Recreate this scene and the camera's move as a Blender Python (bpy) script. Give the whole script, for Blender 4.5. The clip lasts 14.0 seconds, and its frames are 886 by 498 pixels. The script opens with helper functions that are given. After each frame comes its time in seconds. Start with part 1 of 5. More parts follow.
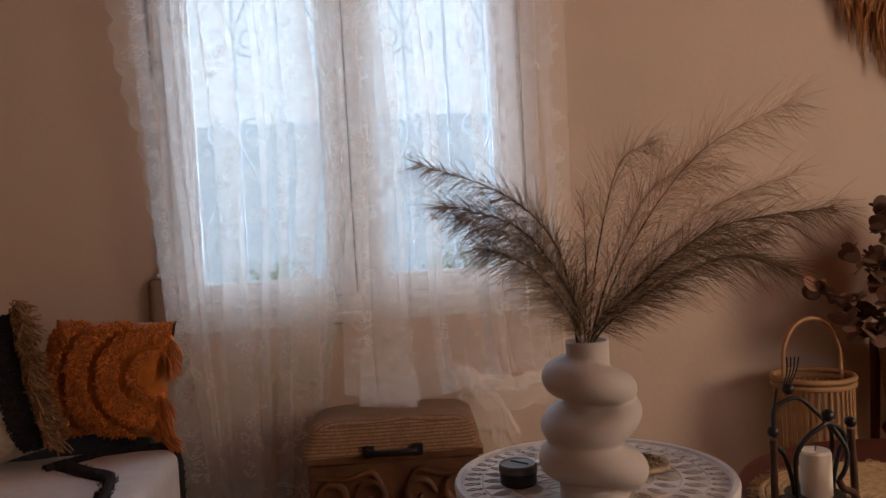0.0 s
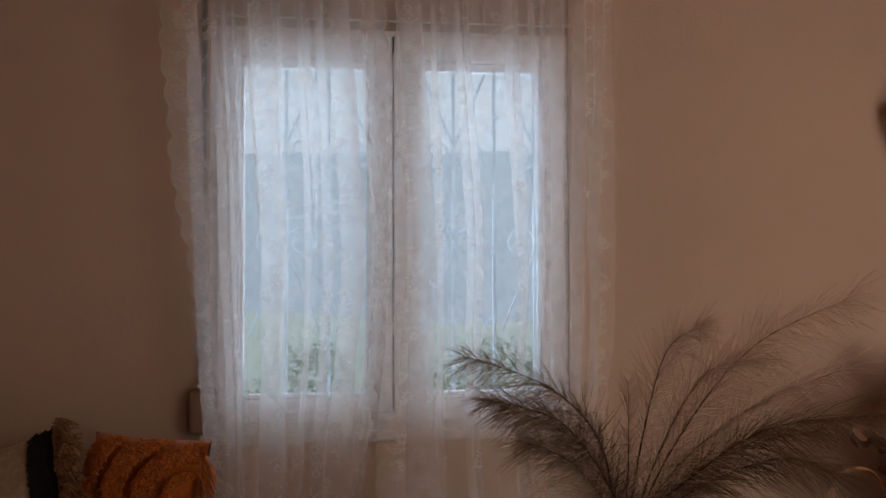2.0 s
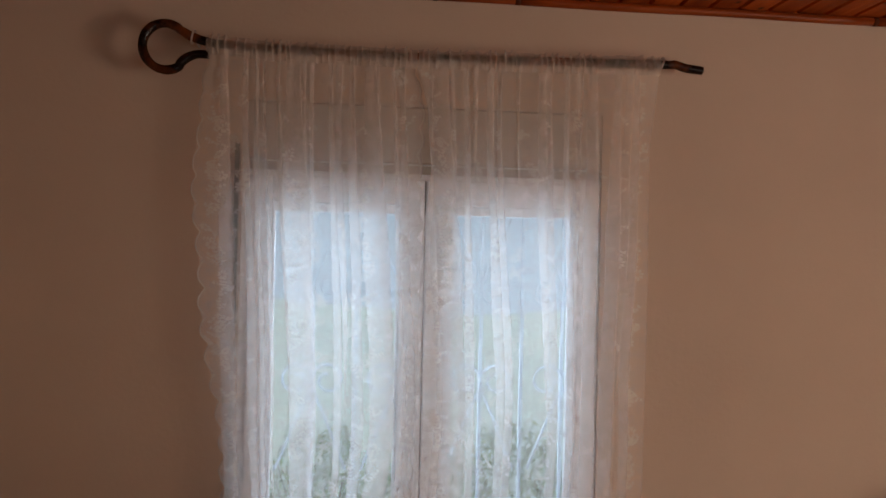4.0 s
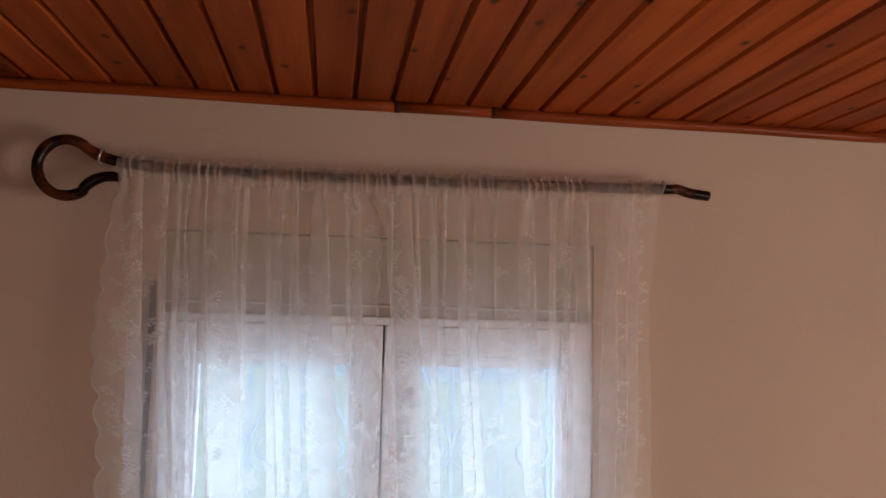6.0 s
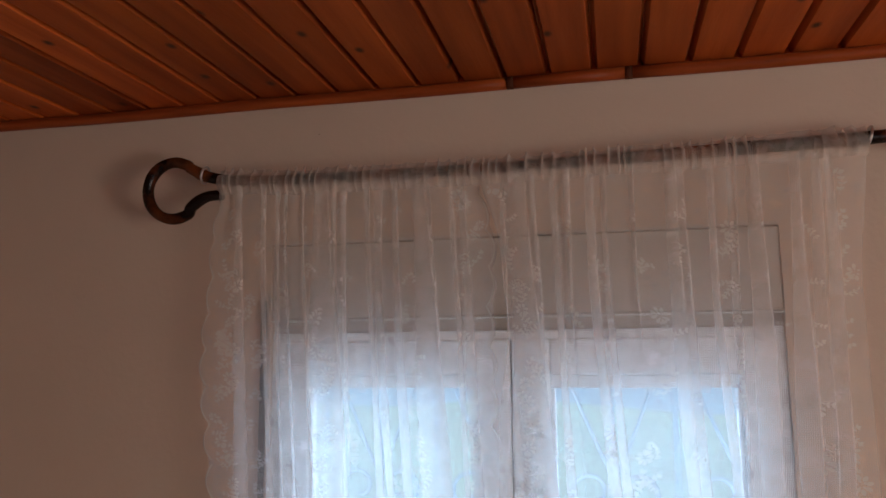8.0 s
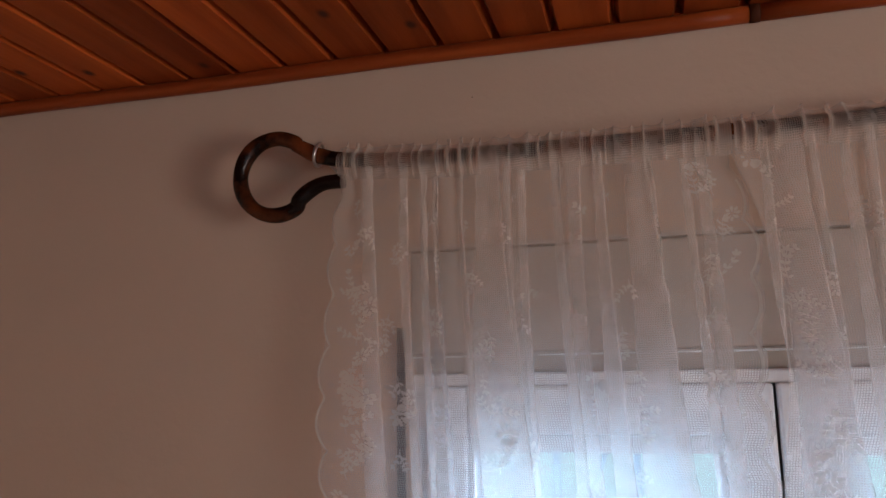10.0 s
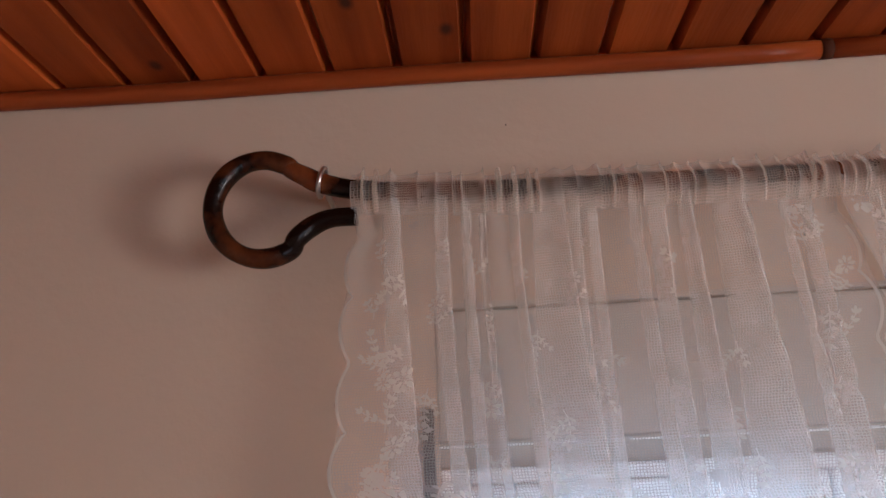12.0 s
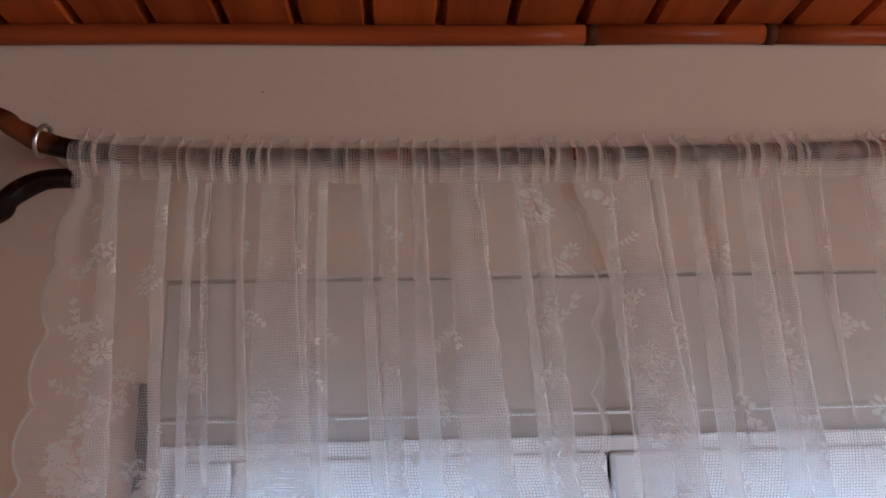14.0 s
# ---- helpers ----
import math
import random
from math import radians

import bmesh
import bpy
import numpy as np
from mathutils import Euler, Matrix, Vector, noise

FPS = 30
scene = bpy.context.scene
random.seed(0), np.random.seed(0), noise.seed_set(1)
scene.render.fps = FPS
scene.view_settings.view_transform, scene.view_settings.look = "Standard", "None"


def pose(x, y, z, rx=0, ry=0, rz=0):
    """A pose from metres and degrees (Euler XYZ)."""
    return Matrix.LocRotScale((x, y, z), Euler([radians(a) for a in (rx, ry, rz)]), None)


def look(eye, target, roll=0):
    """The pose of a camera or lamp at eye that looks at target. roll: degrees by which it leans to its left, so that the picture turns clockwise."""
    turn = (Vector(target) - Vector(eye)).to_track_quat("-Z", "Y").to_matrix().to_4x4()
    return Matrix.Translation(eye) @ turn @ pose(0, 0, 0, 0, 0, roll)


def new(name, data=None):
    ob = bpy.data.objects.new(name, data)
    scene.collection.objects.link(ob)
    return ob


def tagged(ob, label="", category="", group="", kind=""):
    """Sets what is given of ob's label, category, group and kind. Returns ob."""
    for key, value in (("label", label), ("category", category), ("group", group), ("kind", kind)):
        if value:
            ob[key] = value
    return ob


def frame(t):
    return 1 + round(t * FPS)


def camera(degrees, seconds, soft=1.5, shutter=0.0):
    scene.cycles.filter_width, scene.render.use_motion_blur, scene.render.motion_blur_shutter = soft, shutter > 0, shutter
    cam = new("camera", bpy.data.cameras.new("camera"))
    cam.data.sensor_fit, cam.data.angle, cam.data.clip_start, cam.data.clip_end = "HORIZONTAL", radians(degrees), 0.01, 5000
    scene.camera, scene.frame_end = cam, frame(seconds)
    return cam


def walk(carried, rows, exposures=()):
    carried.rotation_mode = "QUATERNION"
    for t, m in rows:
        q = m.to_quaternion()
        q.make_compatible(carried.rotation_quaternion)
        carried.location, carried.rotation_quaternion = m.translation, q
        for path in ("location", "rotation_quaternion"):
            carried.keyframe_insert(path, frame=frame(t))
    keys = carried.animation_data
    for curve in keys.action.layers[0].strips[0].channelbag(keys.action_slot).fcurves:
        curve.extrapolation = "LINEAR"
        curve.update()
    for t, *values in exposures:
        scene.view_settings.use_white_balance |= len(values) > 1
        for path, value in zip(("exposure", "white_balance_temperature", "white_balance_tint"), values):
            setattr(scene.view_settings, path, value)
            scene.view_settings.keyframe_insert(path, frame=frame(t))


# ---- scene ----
cam = camera(60.2, 14.0)
PATH = [
    (0, (-0.083, -2.191, 1.104), (0.221, -0.214, 1.066), -3.3),
    (0.5, (-0.08, -2.188, 1.167), (0.216, -0.21, 1.141), -2.7),
    (1, (-0.082, -2.183, 1.232), (0.196, -0.202, 1.232), -2.2),
    (1.5, (-0.083, -2.179, 1.3), (0.152, -0.193, 1.328), -1.2),
    (2, (-0.088, -2.185, 1.35), (0.122, -0.197, 1.407), -0.1),
    (2.2, (-0.089, -2.187, 1.369), (0.114, -0.198, 1.44), 0.1),
    (4.3, (-0.231, -2.16, 1.861), (-0.005, -0.173, 1.882), 1.7),
    (4.5, (-0.263, -2.12, 1.889), (-0.012, -0.136, 1.927), 1.7),
    (5, (-0.249, -2.001, 2.0), (-0.002, -0.018, 2.078), 2.5),
    (5.5, (-0.227, -1.896, 2.02), (0.057, 0.077, 2.178), 2.2),
    (6, (-0.122, -1.82, 2.034), (0.157, 0.151, 2.228), 1.4),
    (6.5, (-0.041, -1.755, 2.024), (0.141, 0.224, 2.246), -0.5),
    (7, (-0.005, -1.641, 2.017), (0.061, 0.343, 2.258), -0.9),
    (7.5, (0.056, -1.55, 2.006), (-0.064, 0.429, 2.269), -0.7),
    (8, (0.202, -1.527, 1.999), (-0.225, 0.408, 2.271), -0.6),
    (8.5, (0.281, -1.506, 1.976), (-0.34, 0.373, 2.263), -0.2),
    (9, (0.137, -1.449, 2.015), (-0.483, 0.443, 2.204), -0.5),
    (9.2, (0.076, -1.378, 2.021), (-0.586, 0.499, 2.217), -0.1),
    (11.3, (-0.434, -0.933, 2.037), (-0.541, 0.98, 2.61), -3.1),
    (11.5, (-0.453, -0.927, 2.038), (-0.539, 0.988, 2.608), -2.9),
    (12, (-0.467, -0.927, 2.045), (-0.534, 0.993, 2.6), -2.7),
    (12.5, (-0.458, -0.924, 2.036), (-0.495, 0.998, 2.589), -2.4),
    (13, (-0.395, -0.911, 2.029), (-0.396, 1.016, 2.562), -2.1),
    (13.5, (-0.32, -0.899, 2.033), (-0.258, 1.035, 2.539), -1.8),
    (14, (-0.231, -0.9, 2.04), (-0.132, 1.036, 2.534), -1.5),
]
EXPOSURES = [(0, -0.18, 6200, 16), (1.0, -0.42, 6200, 16), (2.2, -0.74, 6150, 16), (4.3, -0.36, 6250, 16), (5.0, -0.24, 6200, 17), (6.5, 0.0, 5650, 15),
             (8.0, -0.08, 5400, 11), (9.2, -0.3, 5400, 13), (11.3, 1.07, 5000, 10), (12.0, 0.85, 4950, 9), (12.5, 0.66, 4900, 9), (13.0, 0.52, 4800, 9), (14, 0.42, 4900, 9)]
walk(cam, [(t, look(eye, target, roll)) for t, eye, target, roll in PATH], EXPOSURES)

# ---- light ----
world = bpy.data.worlds.new("overcast_sky")
scene.world = world
world.use_nodes = True
wn, wl = world.node_tree.nodes, world.node_tree.links
sky = wn.new("ShaderNodeTexSky")
sky.sky_type, sky.sun_disc = "NISHITA", False
sky.sun_elevation, sky.sun_rotation = radians(38), radians(200)
sky.air_density, sky.dust_density = 1.0, 3.0
wl.new(sky.outputs["Color"], wn["Background"].inputs["Color"])
wn["Background"].inputs["Strength"].default_value = 0.12

sun_data = bpy.data.lights.new("sun", "SUN")
sun_data.energy, sun_data.angle, sun_data.color = 1.2, radians(20), (1.0, 0.96, 0.9)
sun_ob = new("sun", sun_data)
sun_ob.matrix_world = look((-40, 60, 70), (0, 0, 0))


def window_lamp(name, m, w, h, power, colour):
    """Sky light that comes in through a window's opening."""
    d = bpy.data.lights.new(name, "AREA")
    d.shape, d.size, d.size_y, d.energy, d.color = "RECTANGLE", w, h, power, colour
    ob = new(name, d)
    ob.matrix_world = m
    return ob


window_lamp("daylight_north", look((0, 0.18, 1.49), (0, -1, 1.18)), 1.0, 0.92, 17.0, (0.60, 0.80, 1.0))
window_lamp("daylight_east", look((2.72, -2.2, 1.5), (0.6, -0.6, 1.7)), 1.1, 1.1, 50.0, (1.0, 0.78, 0.57))
window_lamp("daylight_south", look((1.8, -4.32, 1.5), (1.2, 0, 1.5)), 1.1, 1.1, 8.0, (1.0, 0.85, 0.70))


# ---- materials ----
def material(name, base, rough=0.7, vary=0.12, scale=12.0, bump=0.15, bump_scale=90.0, second=None, metal=0.0,
             per_object=0.0, per_island=0.0, stretch=(1, 1, 1), spec=0.4, sheen=0.0, distance=0.01, edges=(0.3, 0.7)):
    """A surface with grain at two scales: broad stains and fine relief."""
    m = bpy.data.materials.new(name)
    m.use_nodes = True
    n, l = m.node_tree.nodes, m.node_tree.links
    b = n["Principled BSDF"]
    b.inputs["Roughness"].default_value = rough
    b.inputs["Metallic"].default_value = metal
    b.inputs["Specular IOR Level"].default_value = spec
    b.inputs["Sheen Weight"].default_value = sheen
    co, mp = n.new("ShaderNodeTexCoord"), n.new("ShaderNodeMapping")
    mp.inputs["Scale"].default_value = stretch
    l.new(co.outputs["Object"], mp.inputs["Vector"])
    broad, fine = n.new("ShaderNodeTexNoise"), n.new("ShaderNodeTexNoise")
    broad.inputs["Scale"].default_value, broad.inputs["Detail"].default_value = scale, 5
    fine.inputs["Scale"].default_value, fine.inputs["Detail"].default_value = bump_scale, 4
    for t in (broad, fine):
        l.new(mp.outputs["Vector"], t.inputs["Vector"])
    ramp = n.new("ShaderNodeValToRGB")
    lo = second or tuple(c * (1 - vary) for c in base)
    hi = base if second else tuple(min(1, c * (1 + vary)) for c in base)
    ramp.color_ramp.elements[0].color, ramp.color_ramp.elements[0].position = (*lo, 1), edges[0]
    ramp.color_ramp.elements[1].color, ramp.color_ramp.elements[1].position = (*hi, 1), edges[1]
    l.new(broad.outputs["Fac"], ramp.inputs["Fac"])
    col = ramp.outputs["Color"]
    if per_object or per_island:
        src = n.new("ShaderNodeObjectInfo").outputs["Random"] if per_object else n.new("ShaderNodeNewGeometry").outputs["Random Per Island"]
        k = per_object or per_island
        rng = n.new("ShaderNodeMapRange")
        rng.inputs["To Min"].default_value, rng.inputs["To Max"].default_value = 1 - k, 1 + k
        l.new(src, rng.inputs["Value"])
        hsv = n.new("ShaderNodeHueSaturation")
        l.new(rng.outputs["Result"], hsv.inputs["Value"])
        l.new(col, hsv.inputs["Color"])
        col = hsv.outputs["Color"]
    l.new(col, b.inputs["Base Color"])
    if bump:
        bp = n.new("ShaderNodeBump")
        bp.inputs["Strength"].default_value, bp.inputs["Distance"].default_value = bump, distance
        l.new(fine.outputs["Fac"], bp.inputs["Height"])
        l.new(bp.outputs["Normal"], b.inputs["Normal"])
    return m


def board_material():
    """Varnished pine boards: long grain, darker knots, a tone of its own for each board."""
    m = material("varnished_pine", (0.42, 0.086, 0.012), 0.42, second=(0.23, 0.039, 0.006), scale=3.0, stretch=(9, 0.55, 1),
                 bump=0.10, bump_scale=30, per_island=0.28, spec=0.06)
    n, l = m.node_tree.nodes, m.node_tree.links
    b = n["Principled BSDF"]
    old = b.inputs["Base Color"].links[0].from_socket
    co, mp = n.new("ShaderNodeTexCoord"), n.new("ShaderNodeMapping")
    mp.inputs["Scale"].default_value = (1.0, 0.62, 0.0)
    l.new(co.outputs["Object"], mp.inputs["Vector"])
    vo = n.new("ShaderNodeTexVoronoi")
    vo.voronoi_dimensions = "2D"
    vo.inputs["Scale"].default_value = 5.6
    l.new(mp.outputs["Vector"], vo.inputs["Vector"])
    kr = n.new("ShaderNodeValToRGB")
    kr.color_ramp.elements[0].position, kr.color_ramp.elements[0].color = 0.02, (1, 1, 1, 1)
    kr.color_ramp.elements[1].position, kr.color_ramp.elements[1].color = 0.06, (0, 0, 0, 1)
    l.new(vo.outputs["Distance"], kr.inputs["Fac"])
    mix = n.new("ShaderNodeMix")
    mix.data_type = "RGBA"
    mix.inputs["B"].default_value = (0.055, 0.016, 0.007, 1)
    l.new(kr.outputs["Color"], mix.inputs["Factor"])
    l.new(old, mix.inputs["A"])
    l.new(mix.outputs["Result"], b.inputs["Base Color"])
    return m


def cloth_material(name, cover, colour, net=0.0, through_light=0.55):
    """Thin woven net: part open, part thread that scatters and lets light through."""
    m = bpy.data.materials.new(name)
    m.use_nodes = True
    n, l = m.node_tree.nodes, m.node_tree.links
    n.remove(n["Principled BSDF"])
    clear, di, tr = n.new("ShaderNodeBsdfTransparent"), n.new("ShaderNodeBsdfDiffuse"), n.new("ShaderNodeBsdfTranslucent")
    di.inputs["Color"].default_value = tr.inputs["Color"].default_value = (*colour, 1)
    thread, both = n.new("ShaderNodeMixShader"), n.new("ShaderNodeMixShader")
    thread.inputs["Fac"].default_value = through_light
    l.new(di.outputs["BSDF"], thread.inputs[1])
    l.new(tr.outputs["BSDF"], thread.inputs[2])
    l.new(clear.outputs["BSDF"], both.inputs[1])
    l.new(thread.outputs["Shader"], both.inputs[2])
    uv = n.new("ShaderNodeUVMap")
    uv.uv_map = "cloth"
    no = n.new("ShaderNodeTexNoise")
    no.inputs["Scale"].default_value, no.inputs["Detail"].default_value = 26.0, 6
    l.new(uv.outputs["UV"], no.inputs["Vector"])
    rg = n.new("ShaderNodeMapRange")
    rg.inputs["From Min"].default_value, rg.inputs["From Max"].default_value = 0.3, 0.7
    rg.inputs["To Min"].default_value, rg.inputs["To Max"].default_value = cover - 0.025, cover + 0.025
    l.new(no.outputs["Fac"], rg.inputs["Value"])
    fac = rg.outputs["Result"]
    if net:
        vo = n.new("ShaderNodeTexVoronoi")
        vo.feature = "DISTANCE_TO_EDGE"
        vo.inputs["Scale"].default_value, vo.inputs["Randomness"].default_value = 1 / 0.003, 0.3
        l.new(uv.outputs["UV"], vo.inputs["Vector"])
        r2 = n.new("ShaderNodeMapRange")
        r2.inputs["From Min"].default_value, r2.inputs["From Max"].default_value = 0.06, 0.22
        r2.inputs["To Min"].default_value, r2.inputs["To Max"].default_value = net, -net
        l.new(vo.outputs["Distance"], r2.inputs["Value"])
        add = n.new("ShaderNodeMath")
        add.operation, add.use_clamp = "ADD", True
        l.new(fac, add.inputs[0])
        l.new(r2.outputs["Result"], add.inputs[1])
        fac = add.outputs["Value"]
    l.new(fac, both.inputs["Fac"])
    l.new(both.outputs["Shader"], n["Material Output"].inputs["Surface"])
    return m


def glass_material():
    m = bpy.data.materials.new("window_glass")
    m.use_nodes = True
    n, l = m.node_tree.nodes, m.node_tree.links
    n.remove(n["Principled BSDF"])
    clear, gloss, mix, fr = (n.new("ShaderNodeBsdfTransparent"), n.new("ShaderNodeBsdfGlossy"), n.new("ShaderNodeMixShader"), n.new("ShaderNodeFresnel"))
    gloss.inputs["Roughness"].default_value = 0.02
    clear.inputs["Color"].default_value = (0.93, 0.96, 0.96, 1)
    l.new(fr.outputs["Fac"], mix.inputs["Fac"])
    l.new(clear.outputs["BSDF"], mix.inputs[1])
    l.new(gloss.outputs["BSDF"], mix.inputs[2])
    l.new(mix.outputs["Shader"], n["Material Output"].inputs["Surface"])
    return m


def glow_material(name, low, high, strength):
    """A glowing backdrop; on the far hillside the bright haze is painted as emission."""
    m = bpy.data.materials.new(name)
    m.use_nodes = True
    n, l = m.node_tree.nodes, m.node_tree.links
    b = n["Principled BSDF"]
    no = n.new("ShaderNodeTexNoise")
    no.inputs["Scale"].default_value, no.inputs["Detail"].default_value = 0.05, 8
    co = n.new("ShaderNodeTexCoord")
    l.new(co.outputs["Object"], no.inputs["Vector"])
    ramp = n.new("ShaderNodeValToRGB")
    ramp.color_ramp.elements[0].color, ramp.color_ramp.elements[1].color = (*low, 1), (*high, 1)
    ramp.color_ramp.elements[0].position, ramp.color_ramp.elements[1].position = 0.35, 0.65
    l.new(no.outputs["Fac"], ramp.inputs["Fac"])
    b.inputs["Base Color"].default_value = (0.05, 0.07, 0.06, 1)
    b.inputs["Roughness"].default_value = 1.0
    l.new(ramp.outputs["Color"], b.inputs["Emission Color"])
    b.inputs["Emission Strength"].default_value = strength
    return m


WALL = material("wall_plaster", (0.52, 0.40, 0.305), 0.85, vary=0.05, scale=2.2, bump=0.22, bump_scale=55, distance=0.004)
WHITE_FRAME = material("white_window_frame", (0.78, 0.79, 0.80), 0.4, vary=0.03, scale=5, bump=0.04)
SILL_STONE = material("sill_stone", (0.62, 0.60, 0.57), 0.5, vary=0.1, scale=20, bump=0.1)
PINE = board_material()
TRIM_WOOD = material("trim_wood", (0.31, 0.062, 0.010), 0.34, second=(0.17, 0.030, 0.006), scale=6, stretch=(0.6, 8, 8), bump=0.06, bump_scale=40, spec=0.12)
DARK_WOOD = material("dark_knot", (0.07, 0.020, 0.008), 0.6, vary=0.3, bump=0.1, spec=0.08)
ROD_WOOD = material("bent_branch_wood", (0.16, 0.042, 0.011), 0.27, second=(0.007, 0.003, 0.002), edges=(0.43, 0.68), scale=14, bump=0.12, bump_scale=60, spec=0.22)
STEEL = material("bracket_steel", (0.62, 0.60, 0.57), 0.3, metal=1.0, vary=0.1, bump=0.03)
IRON = material("painted_iron", (0.46, 0.48, 0.50), 0.5, vary=0.08, bump=0.08)
GAP = material("dark_gap", (0.03, 0.03, 0.03), 0.8, vary=0.1, bump=0)
FLOOR_WOOD = material("floor_boards", (0.24, 0.13, 0.07), 0.45, second=(0.16, 0.08, 0.04), scale=3, stretch=(1, 8, 1), bump=0.1, per_object=0.2)
SHEER = cloth_material("sheer_net", 0.27, (0.96, 0.91, 0.85), net=0.02, through_light=0.45)
LACE = cloth_material("lace_thread", 0.42, (0.93, 0.89, 0.83), through_light=0.30)
GLASS = glass_material()
STRAP = material("grey_strap", (0.035, 0.03, 0.027), 0.8, vary=0.2, scale=60)
WINDER = material("beige_plastic", (0.30, 0.20, 0.14), 0.45, vary=0.05, bump=0.05)


# ---- building helpers ----
def part(name, bm, mat, parent=None, label="", smooth=False):
    """Link a bmesh as one mesh object, under a thing or a part if one is given."""
    me = bpy.data.meshes.new(name)
    bm.normal_update()
    bm.to_mesh(me)
    bm.free()
    if smooth:
        me.polygons.foreach_set("use_smooth", [True] * len(me.polygons))
    me.materials.append(mat)
    ob = new(name, me)
    ob.parent = parent
    if label:
        ob["label"] = label
    return ob


def thing(name, at=(0, 0, 0), label="", category="", group="", turn=0):
    ob = new(name)
    ob.empty_display_size = 0.05
    ob.matrix_world = pose(*at, 0, 0, turn)
    return tagged(ob, label, category, group)


def box(bm, x0, x1, y0, y1, z0, z1, bevel=0.0, seg=2):
    m = Matrix.Translation(((x0 + x1) / 2, (y0 + y1) / 2, (z0 + z1) / 2)) @ Matrix.Diagonal((x1 - x0, y1 - y0, z1 - z0, 1))
    tmp = bmesh.new()
    bmesh.ops.create_cube(tmp, size=1.0, matrix=m)
    if bevel:
        bmesh.ops.bevel(tmp, geom=list(tmp.edges), offset=bevel, segments=seg, affect="EDGES", profile=0.5)
    append(bm, tmp)
    return bm


def append(bm, tmp):
    me = bpy.data.meshes.new("tmp")
    tmp.to_mesh(me)
    tmp.free()
    bm.from_mesh(me)
    bpy.data.meshes.remove(me)


def tube(bm, pts, radius, seg=10, cap=True, flat=1.0):
    """A round bar along a line of points; radius may be a list."""
    pts = [Vector(p) for p in pts]
    rad = radius if isinstance(radius, (list, tuple)) else [radius] * len(pts)
    rings, side = [], None
    for i, p in enumerate(pts):
        d = (pts[min(i + 1, len(pts) - 1)] - pts[max(i - 1, 0)]).normalized()
        if side is None:
            side = d.orthogonal().normalized()
        else:
            side = (side - d * side.dot(d)).normalized()
        up = d.cross(side)
        rings.append([bm.verts.new(p + (side * math.cos(a) + up * math.sin(a) * flat) * rad[i])
                      for a in (2 * math.pi * k / seg for k in range(seg))])
    for a, b in zip(rings, rings[1:]):
        for k in range(seg):
            bm.faces.new((a[k], a[(k + 1) % seg], b[(k + 1) % seg], b[k]))
    if cap:
        bm.faces.new(rings[0][::-1])
        bm.faces.new(rings[-1])
    return bm


def lathe(bm, profile, seg=48, at=(0, 0, 0)):
    """Turn a profile of (radius, height) round the z axis."""
    rings = []
    for r, z in profile:
        if r < 1e-5:
            rings.append([bm.verts.new((at[0], at[1], at[2] + z))])
        else:
            rings.append([bm.verts.new((at[0] + r * math.cos(a), at[1] + r * math.sin(a), at[2] + z)) for a in (2 * math.pi * k / seg for k in range(seg))])
    for a, b in zip(rings, rings[1:]):
        for k in range(seg):
            j = (k + 1) % seg
            if len(a) == 1 and len(b) == 1:
                continue
            if len(a) == 1:
                bm.faces.new((a[0], b[j], b[k]))
            elif len(b) == 1:
                bm.faces.new((a[k], a[j], b[0]))
            else:
                bm.faces.new((a[k], a[j], b[j], b[k]))
    return bm


def smooth_line(pts, n=8):
    """Catmull-Rom through the points."""
    pts = [Vector(p) for p in pts]
    out = []
    for i in range(len(pts) - 1):
        p0, p1, p2, p3 = pts[max(i - 1, 0)], pts[i], pts[i + 1], pts[min(i + 2, len(pts) - 1)]
        for k in range(n):
            t = k / n
            out.append(0.5 * ((2 * p1) + (p2 - p0) * t + (2 * p0 - 5 * p1 + 4 * p2 - p3) * t * t + (3 * p1 - p0 - 3 * p2 + p3) * t ** 3))
    return out + [pts[-1]]


def lerp_table(table, z):
    """Value at z from rows of (z, value), z falling."""
    if z >= table[0][0]:
        return table[0][1]
    for (z0, v0), (z1, v1) in zip(table, table[1:]):
        if z >= z1:
            t = (z0 - z) / (z0 - z1)
            t = t * t * (3 - 2 * t)
            return v0 + (v1 - v0) * t
    return table[-1][1]


# ---- room ----
X0, X1, Y1, H = -1.487, 2.6, -4.2, 2.565
OX, OZ0, OZ1 = 0.515, 0.90, 2.235


def structure(name, bm, mat, label):
    return tagged(part(name, bm, mat), label, name.split("_")[0], kind="structure")


bm = bmesh.new()
box(bm, X0 - 0.2, -OX, 0, 0.24, 0, H + 0.1)
box(bm, OX, X1 + 0.2, 0, 0.24, 0, H + 0.1)
box(bm, -OX, OX, 0, 0.24, 0, OZ0)
box(bm, -OX, OX, 0, 0.24, OZ1, H + 0.1)
structure("wall_north", bm, WALL, "cream plastered wall with the curtained window")
bm = bmesh.new()
box(bm, X0 - 0.2, X0, Y1, 0, 0, H + 0.1)
structure("wall_west", bm, WALL, "cream plastered side wall behind the sofa")
bm = bmesh.new()
box(bm, X1, X1 + 0.2, -1.6, 0, 0, H + 0.1)
box(bm, X1, X1 + 0.2, Y1, -2.8, 0, H + 0.1)
box(bm, X1, X1 + 0.2, -2.8, -1.6, 0, 0.9)
box(bm, X1, X1 + 0.2, -2.8, -1.6, 2.1, H + 0.1)
structure("wall_east", bm, WALL, "cream plastered side wall with a window opening")
bm = bmesh.new()
box(bm, X0 - 0.2, 1.2, Y1 - 0.2, Y1, 0, H + 0.1)
